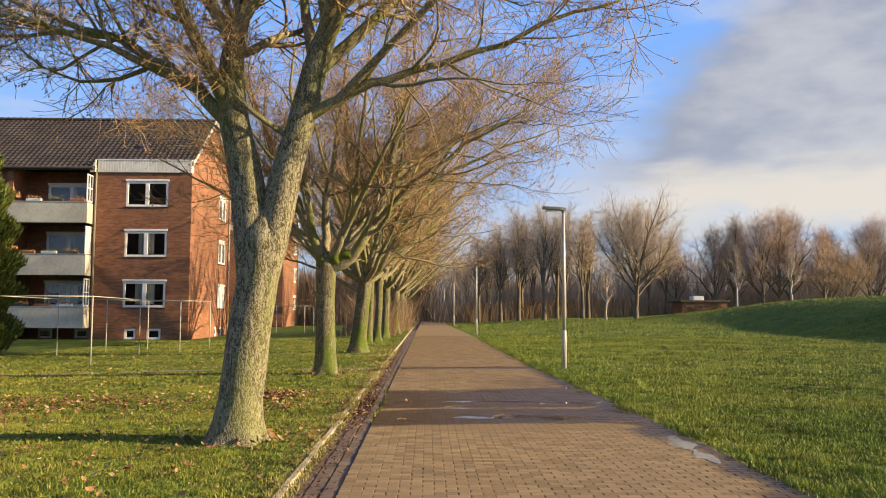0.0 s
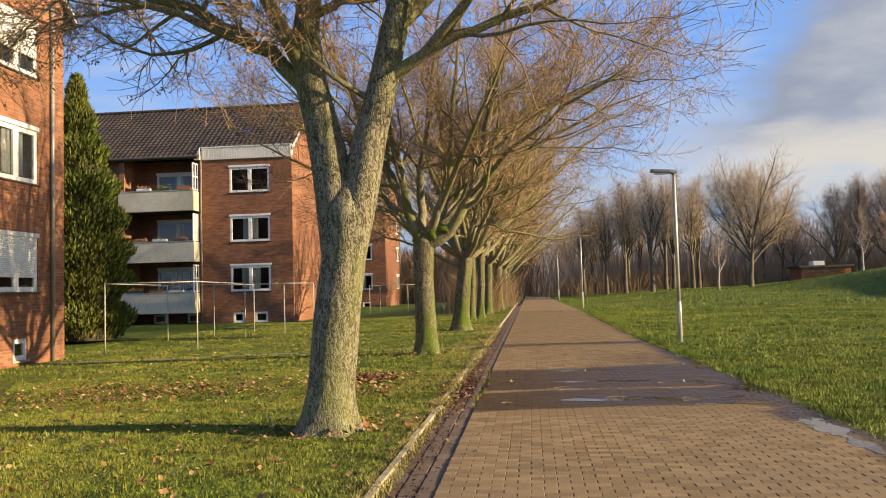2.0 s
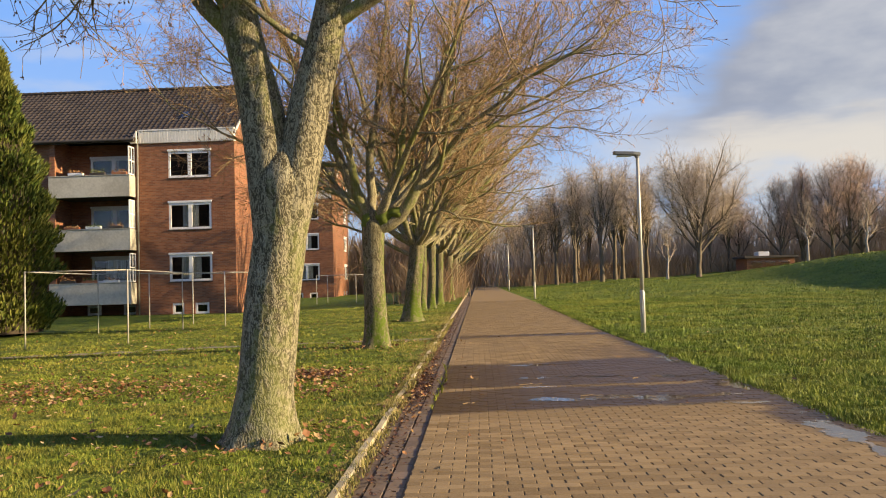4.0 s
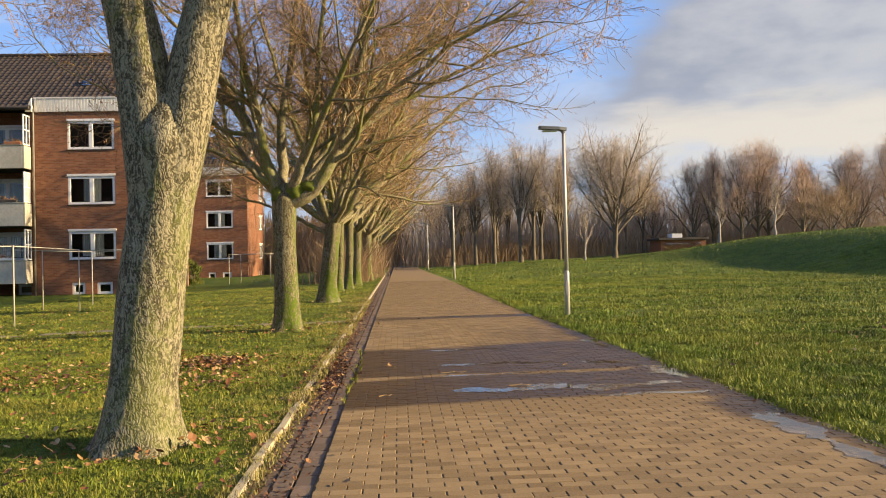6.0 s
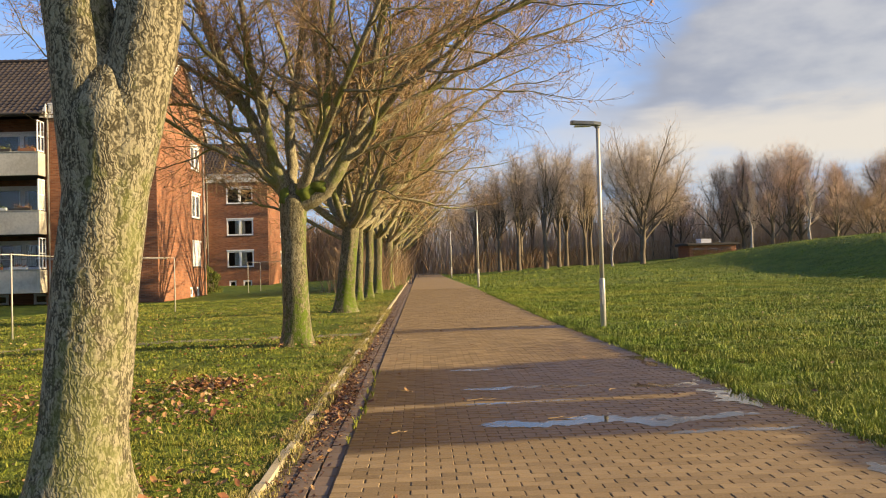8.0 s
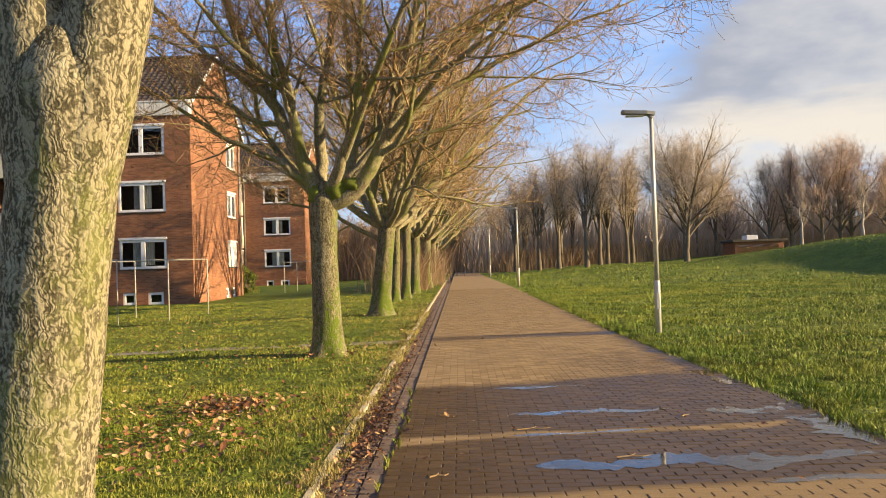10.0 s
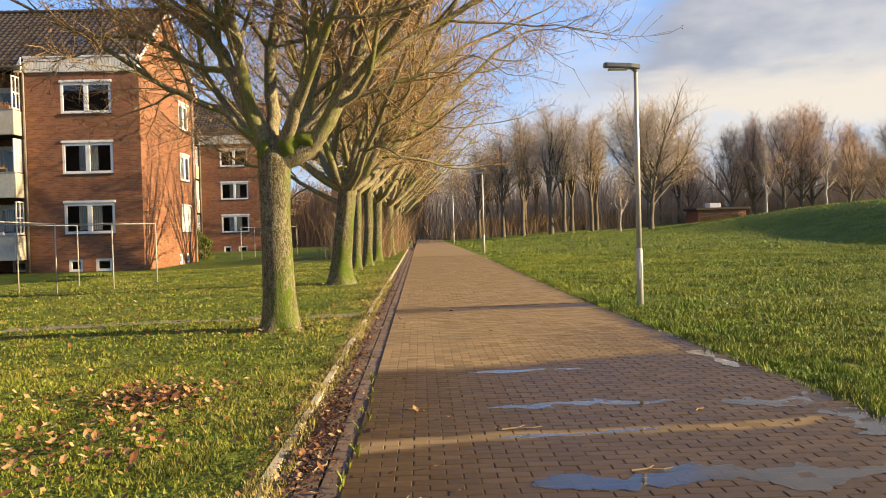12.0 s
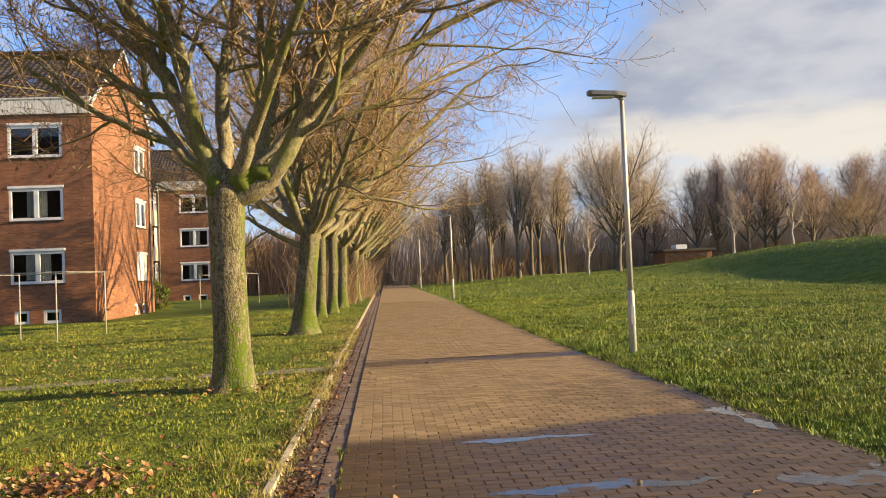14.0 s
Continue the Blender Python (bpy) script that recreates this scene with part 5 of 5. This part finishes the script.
# ---------------------------------------------------------------- evergreen by the house
def conifer(x, y, height, radius, seed, label, count):
    rn = np.random.default_rng(seed)
    ob = thing("conifer", (x, y, land(x, y)), label, "conifer")
    part("trunk", Geo().tube([(0, 0, -0.2), (0, 0, height * 0.9)], [0.14, 0.02], 8, False), TRUNK_FAR, ob)
    v, f = [], []
    for i in range(count):
        u = rn.random() ** 0.75
        z = height * (0.02 + 0.98 * (1 - u))
        env = radius * min(1.0, (height - z) / height * 1.7 + 0.06) * (0.9 + 0.12 * math.sin(z * 5 + seed))
        a = rn.uniform(0, 6.283)
        env *= 1 + 0.16 * noise.noise((math.cos(a) * 2, math.sin(a) * 2, z * 0.9))
        rr = env * rn.uniform(0.72, 1.03)
        p = np.array((rr * math.cos(a), rr * math.sin(a), z))
        up = np.array((math.cos(a) * 0.55, math.sin(a) * 0.55, 0.85)) + rn.normal(0, 0.25, 3)
        up /= np.linalg.norm(up)
        side = np.cross(up, rn.normal(0, 1, 3))
        side /= np.linalg.norm(side)
        L, w = rn.uniform(0.1, 0.24), rn.uniform(0.018, 0.045)
        k = len(v)
        v += [p - up * L * 0.4, p + side * w, p + up * L, p - side * w]
        f.append((k, k + 1, k + 2, k + 3))
    part("sprays", array_mesh("sprays", np.array(v), np.array(f), CONIFER), CONIFER, ob)
    # a dark core body added in place of the shade inside the sprays
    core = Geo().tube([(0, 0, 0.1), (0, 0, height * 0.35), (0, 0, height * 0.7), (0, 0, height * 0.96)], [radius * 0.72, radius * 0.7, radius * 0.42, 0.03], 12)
    part("inner_shade", core, SOIL_AND_SHADE, ob)
    return ob


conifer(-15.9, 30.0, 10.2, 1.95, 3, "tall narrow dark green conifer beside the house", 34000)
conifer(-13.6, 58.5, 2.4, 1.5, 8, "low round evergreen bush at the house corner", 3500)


# ---------------------------------------------------------------- grass and leaves
def turf(name, x_of, y0, y1, count, height, width, seed, label, fade=1.0, material=None, rough=1.8):
    rn = np.random.default_rng(seed)
    y = y0 + (y1 - y0) * rn.random(count) ** fade
    x = np.array([x_of(b, rn.random()) for b in y])
    z = np.array([land(a, b) for a, b in zip(x, y)])
    clump = np.array([noise.noise((a * 4.2, b * 4.2, 5)) * 0.7 + noise.noise((a * 1.3, b * 1.3, 9)) * 0.8 for a, b in zip(x, y)])
    h = height * rn.uniform(0.5, 1.35, count) * np.clip(0.85 + rough * clump, 0.3 if rough < 2 else 0.12, 1.28 * rough)
    w = width * rn.uniform(0.6, 1.3, count)
    a = rn.uniform(0, 6.283, count)
    lx, ly = rn.normal(0, 0.45, count) * h, rn.normal(0, 0.45, count) * h
    V = np.empty((count, 3, 3))
    V[:, 0] = np.stack([x - np.cos(a) * w, y - np.sin(a) * w, z - 0.01], 1)
    V[:, 1] = np.stack([x + np.cos(a) * w, y + np.sin(a) * w, z - 0.01], 1)
    V[:, 2] = np.stack([x + lx, y + ly, z + h], 1)
    F = np.arange(count * 3).reshape(-1, 3)
    return tagged(new(name, array_mesh(name, V.reshape(-1, 3), F, material or BLADE)), label, "grass", kind="stuff")


LAWN = "short mown grass with moss and yellow tips"
turf("lawn_grass", lambda y, u: -0.07 - (3.0 + 0.55 * (y - 5)) * u, 4.5, 16, 210000, 0.026, 0.0042, 21, LAWN, 0.9)
turf("lawn_grass", lambda y, u: -0.07 - 14 * u, 16, 44, 90000, 0.032, 0.012, 22, LAWN, 0.8)
turf("lawn_grass", lambda y, u: road_right(y) + 0.02 + (2.0 + 0.62 * (y - 5)) * u, 6.0, 17, 230000, 0.032, 0.0052, 23, LAWN, 0.9, MEADOW_BLADE, 2.3)
turf("lawn_grass", lambda y, u: road_right(y) + 0.02 + (10 + 0.55 * (y - 17)) * u, 17, 45, 150000, 0.038, 0.013, 24, LAWN, 0.8, MEADOW_BLADE, 2.3)
turf("lawn_grass", lambda y, u: road_right(y) + 0.3 + (25 + 0.45 * (y - 45)) * u, 45, 85, 40000, 0.06, 0.03, 25, LAWN, 1.0, MEADOW_BLADE)
turf("verge_grass", lambda y, u: road_right(y) - 0.1 + 0.3 * u, 6.0, 40, 16000, 0.06, 0.007, 26, "ragged grass edge growing over the path", 1.0, MEADOW_BLADE)
turf("kerb_grass", lambda y, u: -0.12 + 0.22 * u * u, 4.5, 30, 16000, 0.045, 0.006, 27, "dry grass hanging over the kerb", 1.0, DRY_BLADE)
turf("kerb_grass", lambda y, u: -0.1 - 0.8 * u * u, 4.5, 34, 16000, 0.035, 0.006, 28, "yellowed grass strip beside the kerb", 1.0, DRY_BLADE)


def tufts(name, x_of, y0, y1, count, blades, height, radius, seed, label, material):
    """Thick clumps of longer grass that stand out of the turf."""
    rn = np.random.default_rng(seed)
    cy = np.repeat(y0 + (y1 - y0) * rn.random(count) ** 0.8, blades)
    cx = np.repeat([x_of(b, rn.random()) for b in cy[::blades]], blades)
    size = np.repeat(rn.uniform(0.5, 1.4, count), blades)
    n = count * blades
    a, d = rn.uniform(0, 6.283, n), np.sqrt(rn.random(n))
    x, y = cx + np.cos(a) * d * radius * size * 1.5, cy + np.sin(a) * d * radius * size
    z = np.array([land(p, q) for p, q in zip(x, y)])
    h = height * size * (1.15 - 0.7 * d) * rn.uniform(0.6, 1.2, n)
    w = 0.006 * rn.uniform(0.6, 1.3, n) * (1 + cy / 22)
    t = rn.uniform(0, 6.283, n)
    V = np.empty((n, 3, 3))
    V[:, 0] = np.stack([x - np.cos(t) * w, y - np.sin(t) * w, z - 0.01], 1)
    V[:, 1] = np.stack([x + np.cos(t) * w, y + np.sin(t) * w, z - 0.01], 1)
    V[:, 2] = np.stack([x + np.cos(a) * d * h * 0.9 + rn.normal(0, 0.2, n) * h, y + np.sin(a) * d * h * 0.9, z + h], 1)
    return tagged(new(name, array_mesh(name, V.reshape(-1, 3), np.arange(n * 3).reshape(-1, 3), material)), label, "grass", kind="stuff")


TUFT = "clumps of longer green grass on the meadow"
tufts("grass_tufts", lambda y, u: road_right(y) + 0.1 + (2.0 + 0.6 * (y - 5)) * u, 6.0, 20, 3000, 34, 0.055, 0.14, 41, TUFT, MEADOW_BLADE)
tufts("grass_tufts", lambda y, u: road_right(y) + 0.1 + (10 + 0.55 * (y - 19)) * u, 19, 46, 3600, 18, 0.07, 0.22, 42, TUFT, MEADOW_BLADE)
tufts("grass_tufts", lambda y, u: -0.3 - (2.5 + 0.5 * (y - 5)) * u, 5.0, 22, 1500, 24, 0.045, 0.1, 43, "clumps of mossy grass on the lawn", BLADE)


def leaves(name, spots, size, seed, label, lift=0.012, material=None):
    """Fallen leaves: bent pointed flakes of five corners."""
    rn = np.random.default_rng(seed)
    v, f = [], []
    for cx, cy, sx, sy, n in spots:
        for _ in range(n):
            x, y = cx + rn.normal(0, sx), cy + rn.normal(0, sy)
            if -0.06 < x < 0.0:
                x -= 0.1
            base = road_z(y) - 0.012 if 0 <= x < road_right(y) else land(x, y) + 0.02
            s = size * rn.uniform(0.5, 1.3)
            a = rn.uniform(0, 6.283)
            t1, t2 = rn.normal(0, 0.35, 2)
            k = len(v)
            for px, py, pz in ((-1, 0, 0.12), (-0.25, 0.62, 0.25), (0.5, 0.5, 0.1), (1.1, 0, 0.3), (0.5, -0.5, 0.1), (-0.25, -0.62, 0.25), (0.1, 0, 0)):
                qx, qy = (px * math.cos(a) - py * math.sin(a)) * s, (px * math.sin(a) + py * math.cos(a)) * s
                v.append((x + qx, y + qy, base + lift + pz * s + t1 * qx + t2 * qy + abs(t1) * s + abs(t2) * s))
            f += [(k + i, k + (i + 1) % 6, k + 6) for i in range(6)]
    return tagged(new(name, array_mesh(name, np.array(v), np.array(f), material or LEAF)), label, "leaves", kind="stuff")


leaves("fallen_leaves", [(-1.45, 13.95, 0.22, 0.25, 260), (-1.5, 14.0, 0.5, 0.4, 160), (-1.45, 12.2, 0.4, 0.6, 200), (-4.9, 12.7, 2.0, 0.9, 1900), (-3.5, 8.0, 1.6, 1.6, 300), (-1.6, 7.5, 0.8, 1.5, 150), (-5.0, 17.0, 3.0, 3.0, 500), (-7.0, 28.0, 3.0, 5.0, 500), (-0.9, 9.2, 0.5, 0.5, 130), (-1.2, 19.0, 0.7, 0.7, 130)], 0.03, 31, "brown and yellow leaves scattered on the lawn", 0.022)
leaves("leaf_heap", [(-1.5, 13.95, 0.2, 0.22, 110), (-1.5, 13.9, 0.5, 0.5, 70), (-1.45, 12.6, 0.4, 0.6, 60), (-1.0, 9.0, 0.35, 0.3, 70)], 0.03, 36, "heaped dry brown leaves on the lawn", 0.016)
leaves("gutter_leaves", [(0.16, 12.6, 0.1, 1.1, 1500), (0.14, 8.5, 0.1, 1.2, 350), (0.14, 15.8, 0.1, 1.8, 800), (0.14, 23.0, 0.1, 4.0, 700), (0.2, 6.2, 0.1, 0.8, 120), (0.14, 33.0, 0.1, 5.0, 400)], 0.017, 33, "wet dark leaves lying in the gutter", 0.003, LEAF_WET)
leaves("dry_gutter_leaves", [(0.16, 12.0, 0.12, 1.6, 220), (0.14, 17.0, 0.1, 4.0, 220)], 0.022, 34, "dry tan leaves blown into the gutter", 0.012)
leaves("meadow_leaves", [(9.0, 16.0, 3.0, 4.0, 160), (12.0, 28.0, 4.0, 6.0, 200)], 0.024, 35, "few pale leaves on the meadow")


def puddle(cx, cy, rx, ry, seed, lift=0.0014):
    """A film of standing water: a streak with two ragged shores."""
    ob = thing("puddle", (cx, cy, road_z(cy) + lift), "shallow rain puddle on the paving reflecting the sky", "puddle", "puddles on the path")
    long, half = max(rx, ry), min(rx, ry)
    g = Geo()
    n = 90
    for k in range(n + 1):
        u = -1 + 2 * k / n
        w = half * math.sqrt(max(0.0, 1 - u * u))
        a = w * (0.55 + 0.9 * noise.noise((u * long * 2.2 + seed, 0, 0)) + 0.5 * noise.noise((u * long * 9 + seed, 3, 0)))
        b = w * (0.55 + 0.9 * noise.noise((u * long * 2.2 + seed, 7, 0)) + 0.5 * noise.noise((u * long * 9 + seed, 9, 0)))
        mid = 0.5 * half * noise.noise((u * long * 1.1, seed, 1))
        lo, hi = mid - max(a, 0.002), mid + max(b, 0.002)
        for q in (lo, hi):
            g.v.append((-q, u * long, 0) if ry > rx else (u * long, q + 0.06 * u * long, 0))
        if k:
            g.f.append((2 * k - 2, 2 * k, 2 * k + 1, 2 * k - 1))
    part("water", g, WATER, ob)
    return ob


for k, (cx, cy, rx, ry) in enumerate(((1.95, 14.9, 0.6, 0.12), (2.2, 13.3, 0.8, 0.16), (3.8, 13.2, 0.5, 0.3), (2.75, 11.3, 1.25, 0.3), (4.1, 12.5, 0.28, 0.9), (4.12, 9.4, 0.2, 1.7), (2.6, 21.7, 1.3, 0.12), (4.02, 15.6, 0.18, 0.9), (2.0, 12.35, 0.6, 0.08), (3.5, 10.75, 0.6, 0.12))):
    puddle(cx, cy, rx, ry, k * 3.3 + 1)


def weed(x, y, s, seed):
    """A tuft of broad blades in the paving joint."""
    rn = random.Random(seed)
    ob = thing("weed", (x, y, road_z(y) - 0.01), "small green weed tuft in the gutter joint", "weed", "weeds along the gutter")
    for _ in range(9):
        a, h, w = rn.uniform(0, 6.28), s * rn.uniform(0.6, 1.2), s * 0.06
        c, n = math.cos(a), math.sin(a)
        g = Geo()
        g.v = [(-n * w * 0.4, c * w * 0.4, 0), (n * w * 0.4, -c * w * 0.4, 0), (c * h * 0.2 + n * w, n * h * 0.2 - c * w, h * 0.6), (c * h * 0.2 - n * w, n * h * 0.2 + c * w, h * 0.6), (c * h * 0.5, n * h * 0.5, h * 0.95), (c * h * 0.18, n * h * 0.18, h * 0.57)]
        g.f = [(0, 1, 2, 5), (0, 5, 3), (5, 2, 4), (5, 4, 3)]
        part("blade", g, BLADE, ob)
    return ob


rw = random.Random(8)
for k in range(16):
    weed(0.43 + rw.uniform(-0.03, 0.05), 10.6 + k * 0.27 + rw.uniform(-0.1, 0.1), rw.choice((0.05, 0.07, 0.06, 0.12)), k)


def fallen_twig(x, y, turn, length):
    ob = thing("twig", (x, y, road_z(y) + 0.008), "thin pale fallen twig on the wet paving", "twig", "twigs on the path")
    ob.rotation_euler = (0, 0, turn)
    part("stem", Geo().tube([(0, 0, 0), (length * 0.4, 0.012, 0.004), (length * 0.75, -0.008, 0.002), (length, 0.01, 0.006)], [0.006, 0.005, 0.004, 0.002], 5), TWIG, ob)
    part("side_shoot", Geo().tube([(length * 0.4, 0.012, 0.004), (length * 0.6, 0.06, 0.008)], [0.004, 0.002], 5), TWIG, ob)


for x, y, turn, length in ((1.46, 12.5, 0.1, 0.3), (2.12, 11.42, 0.05, 0.26), (0.9, 13.2, 2.4, 0.2), (0.22, 11.6, 1.2, 0.22), (3.0, 12.9, 0.7, 0.12), (0.75, 11.0, 0.3, 0.14)):
    fallen_twig(x, y, turn, length)

# low flat-roofed pavilion beyond the mound
px, py = 33.4, 97.0
hut = thing("pavilion", (px, py, 0.85), "low dark flat-roofed pavilion behind the trees", "building")
part("wall", Geo().box(-2.6, 2.6, -2.0, 2.0, -1.5, 2.0, 0.02), BRICK, hut)
part("roof", Geo().box(-2.9, 2.9, -2.3, 2.3, 2.002, 2.25, 0.03), SOFFIT, hut)
for k in range(3):
    part("window", Geo().box(-2.2 + k * 1.55, -1.0 + k * 1.55, -2.05, -2.002, 0.8, 1.7, 0.01), GLASS, hut)
part("roof_light", Geo().box(-0.9, 0.3, -0.8, 0.8, 2.252, 2.75, 0.03), WHITE, hut)

# blocks nearest the edge of the damp and shadow band, each on its own
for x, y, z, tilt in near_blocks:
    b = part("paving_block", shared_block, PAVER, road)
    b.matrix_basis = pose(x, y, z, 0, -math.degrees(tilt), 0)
